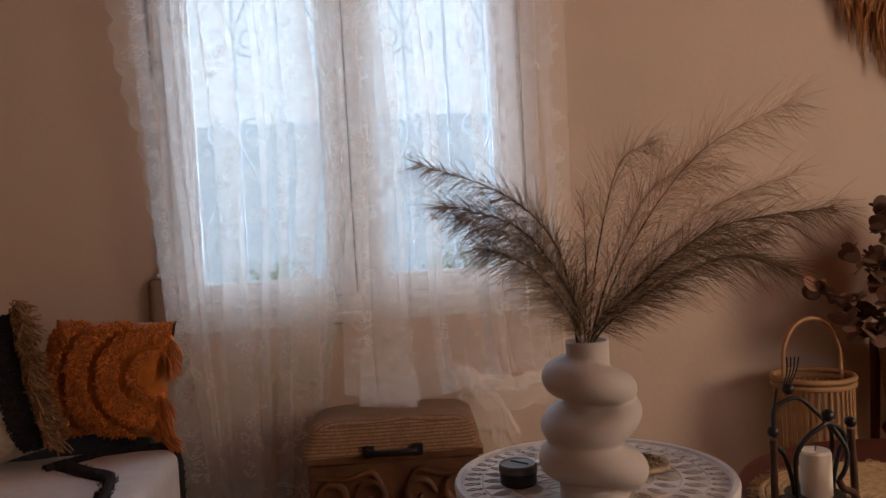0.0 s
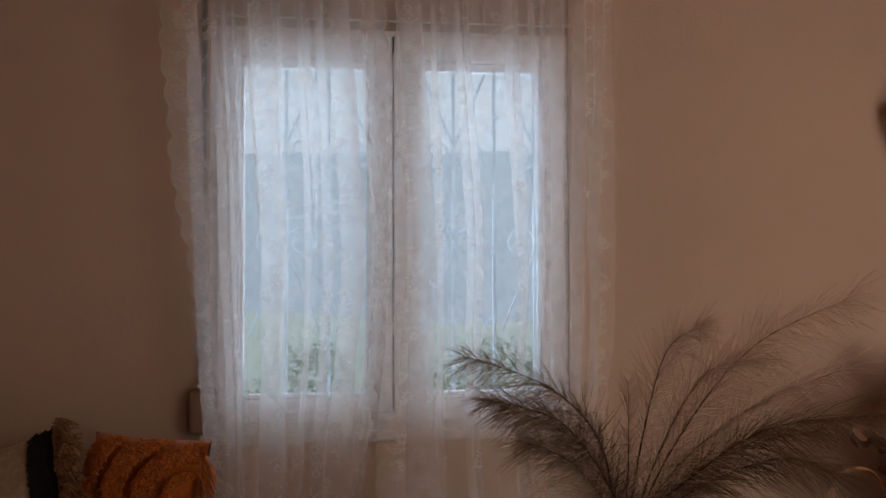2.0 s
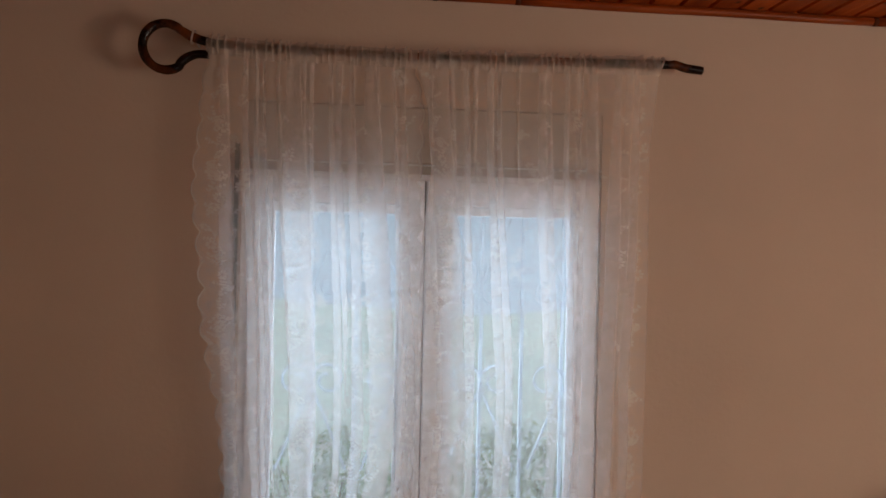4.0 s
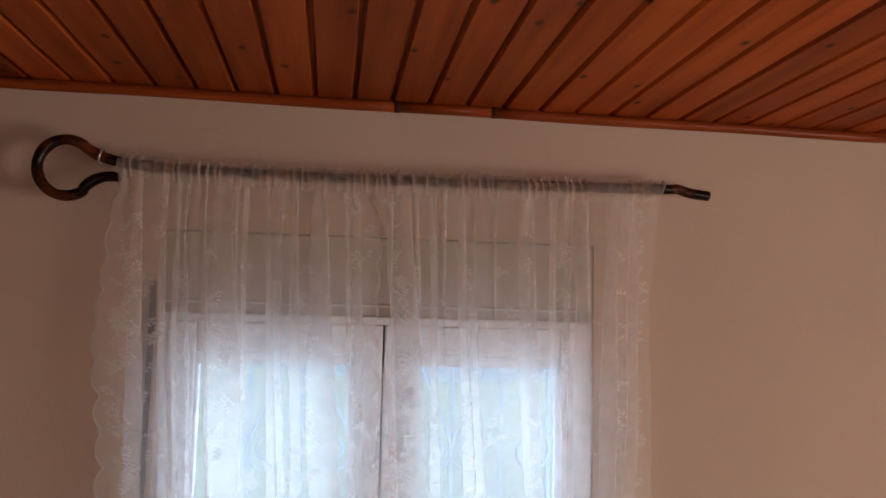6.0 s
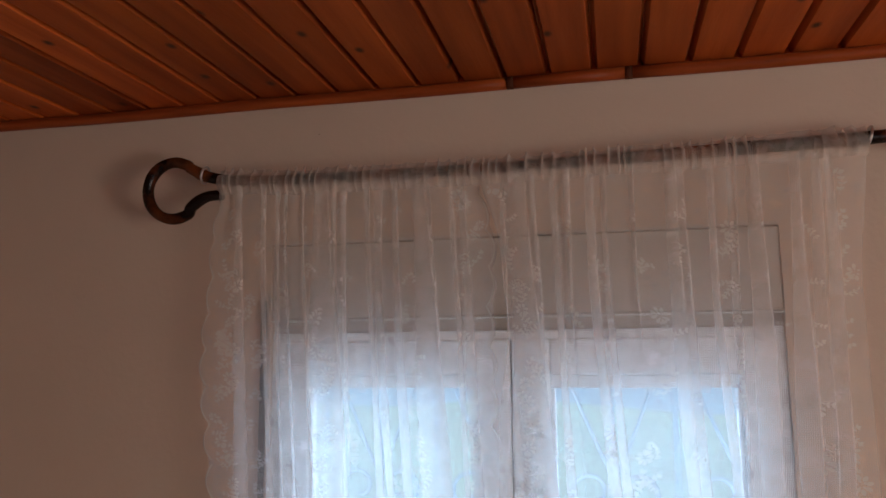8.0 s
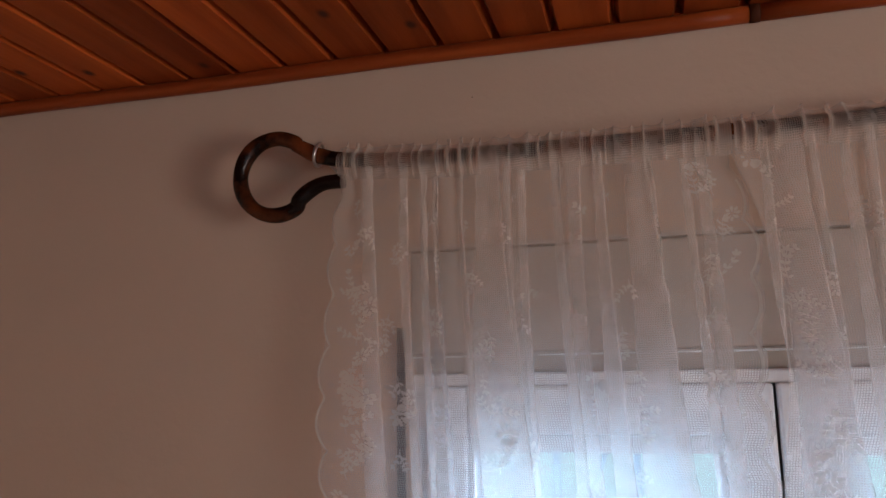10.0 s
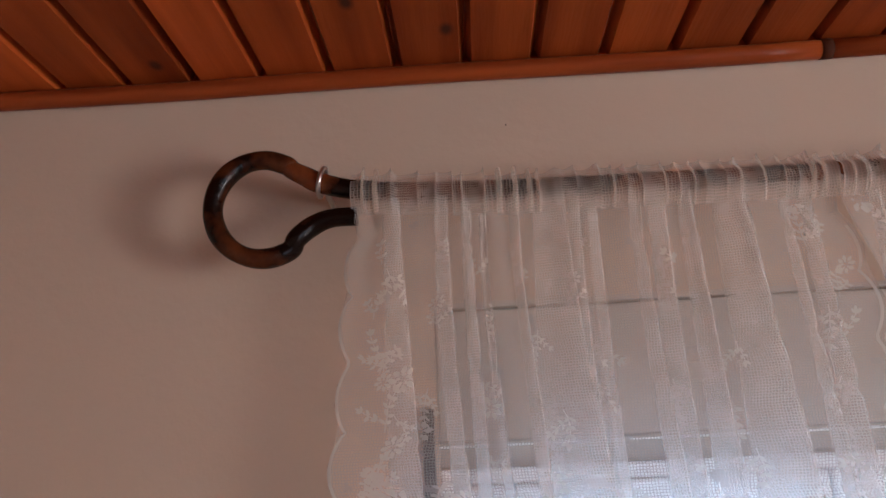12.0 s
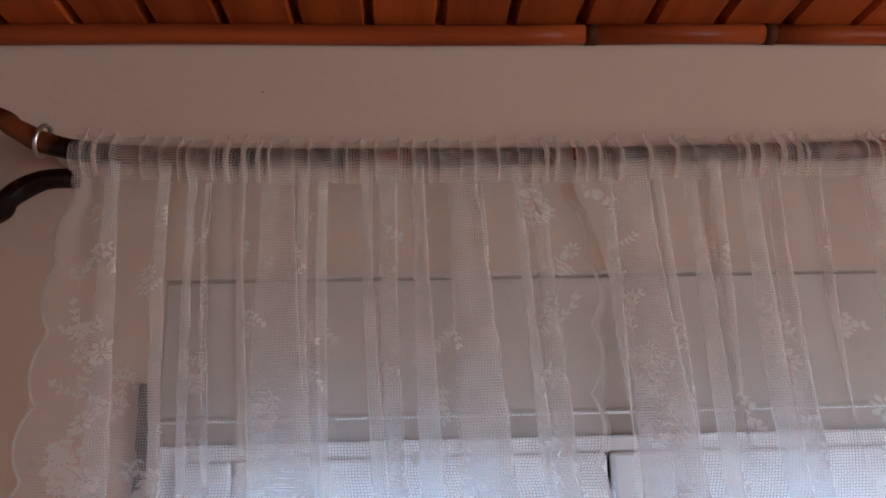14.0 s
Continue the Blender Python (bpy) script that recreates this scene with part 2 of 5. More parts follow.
box(bm, 2.4, X1 + 0.2, Y1 - 0.2, Y1, 0, H + 0.1)
box(bm, 1.2, 2.4, Y1 - 0.2, Y1, 0, 0.9)
box(bm, 1.2, 2.4, Y1 - 0.2, Y1, 2.1, H + 0.1)
structure("wall_south", bm, WALL, "cream plastered wall with a window opening")
bm = bmesh.new()
box(bm, X0 - 0.2, X1 + 0.2, Y1 - 0.2, 0.24, -0.2, 0)
floor = structure("floor", bm, FLOOR_WOOD, "dark brown wooden floor")

# boards run away from the window wall; V joints between them
bm = bmesh.new()
PITCH, B0 = 0.0916, 0.001
k0, k1 = int((X0 - B0) / PITCH) - 1, int((X1 - B0) / PITCH) + 1
for k in range(k0, k1 + 1):
    xa = B0 + k * PITCH
    a, b = max(xa + 0.0050, X0), min(xa + PITCH - 0.0050, X1)
    if b - a < 0.01:
        continue
    z = H + random.uniform(-0.001, 0.001)
    prof = [(a - 0.0040, z + 0.016), (a, z + 0.006), (a + 0.003, z), (b - 0.003, z), (b, z + 0.006), (b + 0.0040, z + 0.016)]
    f = [bm.verts.new((x, 0.0, zz)) for x, zz in prof]
    g = [bm.verts.new((x, Y1, zz)) for x, zz in prof]
    for i in range(5):
        bm.faces.new((f[i], f[i + 1], g[i + 1], g[i]))
box(bm, X0, X1, Y1, 0, H + 0.016, H + 0.06)
box(bm, X0, X1, -0.008, 0.0, H + 0.0012, H + 0.0155)
structure("ceiling", bm, PINE, "varnished orange-brown pine board ceiling with knots")

# round moulding under the boards, cut into lengths at dark knots
cornice = tagged(new("ceiling_trim"), "round reddish-brown wooden moulding with dark knots", "trim", kind="structure")
TR = 0.0128


def trim_piece(name, xa, xb, r, mat):
    bm = bmesh.new()
    n = max(2, int((xb - xa) / 0.08))
    pts = [(xa + (xb - xa) * i / n, -0.0125, H - 0.0128 + 0.0012 * math.sin(9 * (xa + (xb - xa) * i / n))) for i in range(n + 1)]
    tube(bm, pts, r, seg=14)
    return part(name, bm, mat, cornice, smooth=True)


cuts = [X0, 0.014, 0.252, 1.35, X1]
for a, b in zip(cuts, cuts[1:]):
    trim_piece("moulding", a + 0.007, b - 0.007, TR, TRIM_WOOD)
for c in cuts[1:-1]:
    trim_piece("knot", c - 0.0075, c + 0.0075, TR + 0.0007, DARK_WOOD)
for side_x in (X0 + 0.0125, X1 - 0.0125):
    bm = bmesh.new()
    tube(bm, [(side_x, -0.03 + (Y1 + 0.03) * i / 30, H - 0.0128) for i in range(31)], TR, seg=14)
    part("moulding", bm, TRIM_WOOD, cornice, smooth=True)

# ---- window ----
window = tagged(new("window_1"), "white two-leaf window with roller blind box, behind lace curtains", "window", kind="structure")
FZ0, FZ1 = 0.925, 2.045
bm = bmesh.new()
box(bm, -OX, -OX + 0.035, 0.01, 0.09, FZ0, FZ1, 0.004)
box(bm, OX - 0.035, OX, 0.01, 0.09, FZ0, FZ1, 0.004)
box(bm, -OX + 0.035, OX - 0.035, 0.01, 0.09, FZ1 - 0.02, FZ1, 0.004)
box(bm, -OX + 0.035, OX - 0.035, 0.01, 0.09, FZ0, FZ0 + 0.03, 0.004)
part("window_frame", bm, WHITE_FRAME, window)


def sash(x0, x1, gx0, gx1):
    gz0, gz1 = 1.003, 1.93
    z0, z1 = FZ0 + 0.022, 2.026
    bm = bmesh.new()
    box(bm, x0, gx0 - 0.008, 0.0, 0.055, z0, z1, 0.005)
    box(bm, gx1 + 0.008, x1, 0.0, 0.055, z0, z1, 0.005)
    box(bm, gx0 - 0.008, gx1 + 0.008, 0.001, 0.054, gz1 + 0.026, z1, 0.005)
    box(bm, gx0 - 0.008, gx1 + 0.008, 0.001, 0.054, z0, gz0 - 0.012, 0.005)
    leaf = part("sash", bm, WHITE_FRAME, window)
    bm = bmesh.new()
    for a, b, c, d in ((gx0 - 0.008, gx0, gz0, gz1), (gx1, gx1 + 0.008, gz0, gz1)):
        box(bm, a, b, 0.012, 0.034, c, d, 0.002, 1)
    box(bm, gx0 - 0.008, gx1 + 0.008, 0.012, 0.034, gz1, gz1 + 0.026, 0.003, 1)
    box(bm, gx0 - 0.008, gx1 + 0.008, 0.012, 0.034, gz0 - 0.012, gz0, 0.003, 1)
    part("glazing_bead", bm, WHITE_FRAME, leaf)
    bm = bmesh.new()
    box(bm, gx0 - 0.004, gx1 + 0.004, 0.030, 0.034, gz0 - 0.004, gz1 + 0.004)
    pane = part("pane", bm, GLASS, leaf)
    pane.visible_shadow = False


sash(-OX + 0.022, -0.0022, -0.421, -0.078)
sash(0.0022, OX - 0.022, 0.085, 0.424)
bm = bmesh.new()
box(bm, -0.0022, 0.0022, 0.012, 0.05, FZ0 + 0.03, 2.026)
part("sash_gap", bm, GAP, window)
bm = bmesh.new()
box(bm, -OX, OX, 0.004, 0.03, 2.075, OZ1 - 0.002, 0.003)
box(bm, -OX, OX, 0.032, 0.2, FZ1 - 0.003, 2.25)
# cream taken darker: the curtain's shade is put into this colour
SHADED_PANEL = material("shaded_box_panel", (0.44, 0.385, 0.33), 0.5, vary=0.04, bump=0.03)
part("blind_box", bm, SHADED_PANEL, window, "cream roller blind box cover, colour darkened for curtain shade")
bm = bmesh.new()
box(bm, -OX, OX, -0.0005, 0.012, 2.069, 2.0718, 0.0005)
part("cover_strip", bm, WHITE_FRAME, window)
bm = bmesh.new()
box(bm, -OX, OX, -0.004, 0.004, OZ1, OZ1 + 0.006, 0.001)
part("cover_strip", bm, SHADED_PANEL, window)
bm = bmesh.new()
box(bm, -OX - 0.02, OX + 0.02, -0.012, 0.06, 0.868, 0.90, 0.006)
box(bm, -OX, OX, 0.0, 0.05, 0.90, FZ0 + 0.002)
box(bm, -OX, OX, 0.05, 0.28, 0.86, FZ0 + 0.001)
part("window_sill", bm, SILL_STONE, window)

# blind strap and its winder on the wall
strap = thing("blind_strap_winder", (-0.526, 0, 0.9), "beige blind strap winder with grey strap on the wall", "strap winder")
bm = bmesh.new()
box(bm, -0.040, 0.040, -0.026, 0.0, 0.0, 0.128, 0.020, 4)
part("cover", bm, WINDER, strap, smooth=False)
bm = bmesh.new()
box(bm, -0.0065, 0.0065, -0.012, -0.009, 0.125, 1.215)
part("strap", bm, STRAP, strap)
bm = bmesh.new()
tube(bm, [(-0.012, -0.013, 0.135), (0.012, -0.013, 0.135)], 0.007, 10)
part("roller", bm, WHITE_FRAME, strap, "white strap roller")

# iron grille outside the panes
grille = thing("window_grille", (0, 0.16, FZ0), "pale painted wrought-iron window grille with scrolls", "window grille")
bars = [-0.445, -0.3175, -0.19, -0.0625, 0.065, 0.1925, 0.32, 0.4475]
for x in bars:
    bm = bmesh.new()
    box(bm, x - 0.005, x + 0.005, -0.005, 0.005, -0.03, 1.14, 0.001, 1)
    part("bar", bm, IRON, grille)
for z in (0.03, 1.10):
    bm = bmesh.new()
    box(bm, -0.53, 0.53, -0.011, -0.005, z - 0.009, z + 0.009, 0.001, 1)
    part("rail", bm, IRON, grille)


def scroll(cx, cz, flip, up):
    """A slanted stem that runs into an open curl beside the bar."""
    r0 = 0.047
    pts = [(cx - flip * 0.105, cz - up * 0.27), (cx - flip * 0.07, cz - up * 0.185), (cx - flip * 0.035, cz - up * 0.10), (cx - flip * 0.006, cz - up * 0.035)]
    for i in range(26):
        a = math.pi - i / 25 * math.pi * 2.55
        r = r0 * (1 - 0.68 * (i / 25) ** 1.6)
        pts.append((cx + flip * (r0 + r * math.cos(a) * 1.0), cz - up * r * math.sin(a) * -1.0))
    bm = bmesh.new()
    tube(bm, smooth_line([(x, -0.010, z) for x, z in pts], 3), 0.0042, 6)
    part("scroll", bm, IRON, grille, smooth=True)


for cx in (-0.3175, -0.0625, 0.1925, 0.4475):
    for flip in (-1, 1):
        scroll(cx, 0.785, flip, -1)
        scroll(cx, 0.51, flip, 1)

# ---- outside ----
# hill and valley emit pale colour themselves, in place of hazy air
HILL_GLOW = glow_material("hill_haze_glow", (0.42, 0.53, 0.65), (0.50, 0.60, 0.70), 0.98)
GREEN_GLOW = glow_material("green_slope_glow", (0.50, 0.60, 0.55), (0.60, 0.70, 0.58), 0.95)
VALLEY_GLOW = glow_material("valley_haze_glow", (0.42, 0.55, 0.70), (0.54, 0.66, 0.76), 0.95)
bm = bmesh.new()
bm.faces.new([bm.verts.new(v) for v in ((-2500, -2500, -40), (2500, -2500, -40), (2500, 2500, -40), (-2500, 2500, -40))])
tagged(part("ground", bm, VALLEY_GLOW), "pale valley floor far below the house, haze painted as glow", "ground", kind="structure")


def ridge(name, dist, foot, base_h, rough, mat, label, seed):
    bm = bmesh.new()
    cols = []
    for i in range(121):
        x = -dist * 1.6 + dist * 3.2 * i / 120
        h = base_h * (1 + rough * noise.noise((x / dist * 2.3, seed, 0)) + 0.3 * rough * noise.noise((x / dist * 9, seed, 4)))
        cols.append([bm.verts.new((x, dist + 0.6 * dist * t, foot + h * math.sin(t * math.pi / 2) + 0.05 * h * noise.noise((x / 30, t * 5, seed)) * t)) for t in (0, 0.12, 0.25, 0.4, 0.6, 0.8, 1.0)])
    for a, b in zip(cols, cols[1:]):
        for k in range(6):
            bm.faces.new((a[k], b[k], b[k + 1], a[k + 1]))
    return tagged(part(name, bm, mat, smooth=True), label, "backdrop", kind="structure")


ridge("backdrop", 260, -40, 106, 0.08, HILL_GLOW, "blue wooded hillside far beyond the window, haze painted as glow", 3.0)
# added slope; its glow stands in for bright blurred greenery in the garden
ridge("backdrop_green_slope", 60, -40, 35.4, 0.02, GREEN_GLOW, "added pale green glowing slope standing in for bright garden greenery", 8.0)
CLOUD = glow_material("overcast_cloud", (0.92, 0.96, 1.0), (0.80, 0.90, 1.0), 1.05)
bm = bmesh.new()
cols = []
for i in range(41):
    a = radians(-100 + 200 * i / 40)
    cols.append([bm.verts.new((900 * math.sin(a) * math.cos(e), 900 * math.cos(a) * math.cos(e), -60 + 900 * math.sin(e))) for e in (0, 0.25, 0.5, 0.75, 1.0)])
for a, b in zip(cols, cols[1:]):
    for k in range(4):
        bm.faces.new((a[k], b[k], b[k + 1], a[k + 1]))
tagged(part("backdrop_sky", bm, CLOUD, smooth=True), "bright white overcast sky", "sky", kind="structure")
bm = bmesh.new()
box(bm, -4, 4, 0.24, 2.2, -0.2, 0.0)
tagged(part("terrace", bm, SILL_STONE), "stone terrace under the window", "terrace", kind="structure")

# green shrubs just outside the panes
LEAF = material("shrub_leaf", (0.32, 0.44, 0.16), 0.6, second=(0.20, 0.31, 0.10), scale=6, bump=0.1, per_island=0.3)
TWIG = material("shrub_twig", (0.14, 0.09, 0.05), 0.9, bump=0.2)


def shrub(x, y, h, w, seed):
    rnd = random.Random(seed)
    ob = thing("shrub", (x, y, 0), "green leafy shrub outside the window", "shrub", "shrubs on the terrace")
    bm = bmesh.new()
    for k in range(7):
        a = rnd.uniform(0, 6.28)
        tip = (w * 0.7 * math.cos(a), w * 0.5 * math.sin(a), h * rnd.uniform(0.7, 0.95))
        tube(bm, smooth_line([(0.01 * k, 0, 0), (tip[0] * 0.35, tip[1] * 0.35, tip[2] * 0.5), tip], 5), [0.012 * (1 - i / 12) for i in range(11)], 5)
    part("stem", bm, TWIG, ob)
    verts, faces = [], []
    for k in range(1500):
        a, q = rnd.uniform(0, 6.28), rnd.random() ** 0.5
        zz = rnd.uniform(0.35, 1.0)
        r = w * q * math.sqrt(max(0.05, 1 - ((zz - 0.55) / 0.5) ** 2))
        c = Vector((r * math.cos(a), 0.7 * r * math.sin(a), h * zz + rnd.uniform(-0.04, 0.06)))
        m = Euler((rnd.uniform(-1, 1), rnd.uniform(-1, 1), rnd.uniform(0, 6.28))).to_matrix()
        l, wd = rnd.uniform(0.03, 0.055), rnd.uniform(0.014, 0.022)
        i0 = len(verts)
        verts += [c + m @ Vector(v) for v in ((0, 0, 0), (l * 0.5, wd / 2, 0.004), (l, 0, 0), (l * 0.5, -wd / 2, 0.004))]
        faces.append((i0, i0 + 1, i0 + 2, i0 + 3))
    me = bpy.data.meshes.new("foliage")
    me.from_pydata(verts, [], faces)
    me.materials.append(LEAF)
    fo = new("foliage", me)
    fo.parent = ob


for k, (x, y, h) in enumerate(((-0.85, 1.35, 0.92), (-0.35, 1.45, 0.97), (0.12, 1.3, 0.90), (0.55, 1.4, 0.98), (1.0, 1.4, 0.93))):
    shrub(x, y, h, 0.30, 40 + k)

# ---- curtain rod ----
RY, RZ = -0.074, 2.376
rod = thing("curtain_rod", (0, 0, 0), "dark glossy bent-branch curtain rod with a looped end", "curtain rod")
bm = bmesh.new()
straight = [(0.785, RY, 2.364), (0.735, RY, 2.369), (0.70, RY, 2.378), (0.66, RY, 2.375), (0.3, RY, 2.367), (-0.04, RY, 2.362), (-0.40, RY, 2.363), (-0.52, RY, 2.366), (-0.60, RY, 2.374)]
CX, CZ, RR = -0.7120, 2.3555, 0.0585
loop = [(-0.645, RY, 2.386), (-0.662, RY, 2.395), (-0.679, RY, 2.4045)]
for k in range(11):
    a = radians(62 + k * 24.2)
    loop.append((CX + RR * math.cos(a), RY - 0.012 * math.sin(k / 10 * math.pi), CZ + RR * math.sin(a) * 1.06))
loop += [(-0.672, RY - 0.003, 2.316), (-0.655, RY, 2.331), (-0.632, RY, 2.340), (-0.600, RY, 2.341)]
line = smooth_line([(x * 0.994, y, z - 0.003) for x, y, z in straight + loop], 7)
rads = [0.0120 * (1 + 0.035 * math.sin(i * 0.31) + 0.03 * math.sin(i * 0.13)) for i in range(len(line))]
tube(bm, line, rads, 14)
part("branch", bm, ROD_WOOD, rod, smooth=True)
for bx, bz in ((-0.638, 2.383), (0.659, 2.375)):
    bm = bmesh.new()
    tube(bm, [(bx + 0.004 * math.sin(a), RY + 0.0165 * math.cos(a), bz + 0.0175 * math.sin(a)) for a in (2 * math.pi * k / 24 for k in range(25))], 0.0026, 8, cap=False)
    tube(bm, [(bx, RY + 0.016, bz), (bx, RY + 0.05, bz - 0.004), (bx, 0.0, bz - 0.006)], 0.0035, 8)
    part("ring_bracket", bm, STEEL, rod, "small steel ring bracket", smooth=True)


def sag(x):
    """How far the rod lies under its ends at x."""
    return lerp_table([(0.70, 0.0), (0.30, -0.009), (-0.04, -0.014), (-0.40, -0.013), (-0.60, -0.003)], x)


# ---- lace curtains ----
class Cloth:
    """A hanging panel: its edges, and folds that lap over, each (x at top, x at mid height, x at bottom, lap width, depth)."""

    def __init__(self, left, right, folds, top, bottom, base_y, seed, scallop, gather=11.0, lean=None):
        self.left, self.right, self.folds = left, right, folds
        self.top, self.bottom, self.base_y, self.seed, self.scallop, self.gather, self.lean = top, bottom, base_y, seed, scallop, gather, lean
        rnd = random.Random(int(seed * 17))
        extra = []
        xa, xb = self.left[0][1] + 0.02, self.right[0][1] - 0.02
        for k in range(15):
            x = xa + (xb - xa) * (k + rnd.uniform(0.1, 0.9)) / 15
            near = sorted(folds, key=lambda f: abs(f[0] - x))[0]
            if abs(near[0] - x) < 0.016:
                continue
            shift = x - near[0]
            extra.append((x, near[1] + shift * 0.95, near[2] + shift * 0.8, rnd.uniform(0.010, 0.026), rnd.uniform(0.008, 0.016), rnd.choice((0.3, 0.6, 1.0, 1.6, 2.4))))
        self.all_folds = sorted([(*f, None) for f in folds] + extra, key=lambda f: f[0])
        self.length = self.arc(1.45)[-1]

    def knots(self, z):
        xl, xr = lerp_table(self.left, z), lerp_table(self.right, z)
        t = (self.top - z) / (self.top - 0.3)
        lap = min(1.0, 0.45 + 2.2 * t) + 0.9 * max(0.0, 1.1 - z)
        ks = [(xl, 0.0)]
        for xt, xm, xb, w, d, life in self.all_folds:
            u = min(1, t * 2)
            c = (xt + (xm - xt) * u * u * (3 - 2 * u)) if t < 0.5 else xm + (xb - xm) * (t - 0.5) * 2
            c += 0.006 * noise.noise((z * 3.1, c * 20, self.seed))
            c = xl + (c - xl)
            w = 1.35 * w * lap * (1 + 0.35 * noise.noise((z * 2.3, xm * 31, self.seed + 5)))
            fade = 1.0 if life is None else max(0.0, 1 - ((self.top - z) / life) ** 2)
            ks.append((c + w / 2 * fade, -d * lap * fade))
            ks.append((c - w / 2 * fade, d * 0.5 * lap * fade))
        ks.append((xr, 0.0))
        return ks

    def row(self, z, n):
        ks = self.knots(z)
        segs = len(ks) - 1
        pts = []
        for i in range(n + 1):
            f = i / n * segs
            k = min(int(f), segs - 1)
            t = f - k
            (xa, ya), (xb, yb) = ks[k], ks[k + 1]
            e = t * t * (3 - 2 * t)
            s = i / n
            x, y = xa + (xb - xa) * e, ya + (yb - ya) * e
            y += 0.0035 * math.sin(s * 61 + 2 * math.sin(z * 1.7 + self.seed)) * (0.5 + 0.5 * math.sin(s * 17 + self.seed))
            reach = 0.10 + 0.9 * max(0.0, noise.noise((s * 21, 3.0, self.seed)) + 0.15)
            fine = max(0.0, 1 - (self.top - z) / reach) * (0.65 + 0.5 * noise.noise((s * 33, 7.0, self.seed)))
            phase = s * 2 * math.pi * self.gather * 3.1 + 4 * math.sin(s * 23 + self.seed) + 2 * math.sin(s * 47)
            y += 0.006 * fine * math.sin(phase) + 0.004 * noise.noise((s * 9, z * 2, self.seed))
            x += 0.0045 * fine * math.sin(phase + 1.3)
            sc = (0.013 + 0.009 * min(1.0, max(0.0, 2.1 - z) / 0.4)) * (abs(math.sin(math.pi * (z + 0.012 * self.seed) / 0.075)) ** 0.8 - 0.5)
            if "l" in self.scallop:
                x -= sc * max(0, 1 - s * 28)
            if "r" in self.scallop:
                x += sc * max(0, 1 - (1 - s) * 28)
            y += self.base_y
            if self.lean:
                y += self.lean(s, x, z)
            pts.append((x, y))
        d = [0.0]
        for a, b in zip(pts, pts[1:]):
            d.append(d[-1] + math.hypot(a[0] - b[0], a[1] - b[1]))
        at = np.linspace(0, d[-1], n + 1)
        return list(zip(np.interp(at, d, [p[0] for p in pts]).tolist(), np.interp(at, d, [p[1] for p in pts]).tolist()))

    def arc(self, z):
        p = self.row(z, 200)
        out = [0.0]
        for a, b in zip(p, p[1:]):
            out.append(out[-1] + math.hypot(a[0] - b[0], a[1] - b[1]))
        return out

    def sheet(self, name, parent, n, rows):
        bm = bmesh.new()
        uv = bm.loops.layers.uv.new("cloth")
        grid = []
        for j in range(rows + 1):
            z = self.top + (self.bottom - self.top) * j / rows
            r = self.row(z, n)
            grid.append([(bm.verts.new((x, y, z + self.hem(i / n) * max(0.0, (j - rows + 10) / 10) ** 2)), i / n * self.length, z) for i, (x, y) in enumerate(r)])
        for a, b in zip(grid, grid[1:]):
            for i in range(n):
                q = (a[i], a[i + 1], b[i + 1], b[i])
                f = bm.faces.new([v[0] for v in q])
                for lo, v in zip(f.loops, q):
                    lo[uv].uv = (v[1], v[2])
        return part(name, bm, SHEER, parent, smooth=True)

    def hem(self, s):
        """The lower edge hangs uneven."""
        return 0.04 * max(0.0, 1 - s / 0.13) ** 1.5 + 0.035 * min(1.0, max(0.0, (s - 0.25) / 0.3)) + 0.010 * noise.noise((s * 6, self.seed, 0)) + 0.008

    def locate(self, a, z, cache):
        key = round(z, 3)
        if key not in cache:
            cache[key] = self.row(key, 420)
        f = max(0.0, min(0.9999, a / self.length)) * 420
        k = int(f)
        p, q = cache[key][k], cache[key][k + 1]
        t = f - k
        return p[0] + (q[0] - p[0]) * t, p[1] + (q[1] - p[1]) * t - 0.0012, z


def sprig(rnd, size, turn):
    """Flat motif: a branching spray of small leaves with rosettes; polygons in the plane of the cloth."""
    polys = []

    def leaf(cx, cz, l, w, a):
        c, s = math.cos(a), math.sin(a)
        polys.append([(cx + c * l * u - s * w * v, cz + s * l * u + c * w * v) for u, v in ((0, 0), (0.35, 0.5), (0.75, 0.36), (1, 0), (0.75, -0.36), (0.35, -0.5))])

    def rosette(cx, cz, r):
        for ring, n in ((1.0, 8), (0.52, 5)):
            for i in range(n):
                b = i * 2 * math.pi / n + ring
                leaf(cx + math.cos(b) * r * ring * 0.35, cz + math.sin(b) * r * ring * 0.35, r * ring * 0.62, r * ring * 0.40, b)

    def branch(x, z, a, n, l):
        for i in range(n):
            nx, nz = x + math.cos(a) * l, z + math.sin(a) * l
            c, s = -math.sin(a) * 0.0006, math.cos(a) * 0.0006
            polys.append([(x + c, z + s), (x - c, z - s), (nx - c, nz - s), (nx + c, nz + s)])
            x, z = nx, nz
            for side in (-1, 1):
                leaf(x, z, l * rnd.uniform(0.75, 1.1), l * rnd.uniform(0.38, 0.55), a + side * rnd.uniform(0.6, 1.1))
            a += rnd.uniform(-0.32, 0.32)
        leaf(x, z, l, l * 0.5, a)
        return x, z, a

    l = size * 0.105
    x, z, a = branch(0.0, 0.0, turn, rnd.randint(3, 5), l)
    if rnd.random() < 0.5:
        rosette(x + math.cos(a) * l * 1.6, z + math.sin(a) * l * 1.6, l * rnd.uniform(1.4, 2.0))
    for side in (-1, 1):
        if rnd.random() < 0.75:
            b = turn + side * rnd.uniform(0.7, 1.2)
            branch(math.cos(turn) * l, math.sin(turn) * l, b, rnd.randint(2, 4), l * 0.9)
    return polys


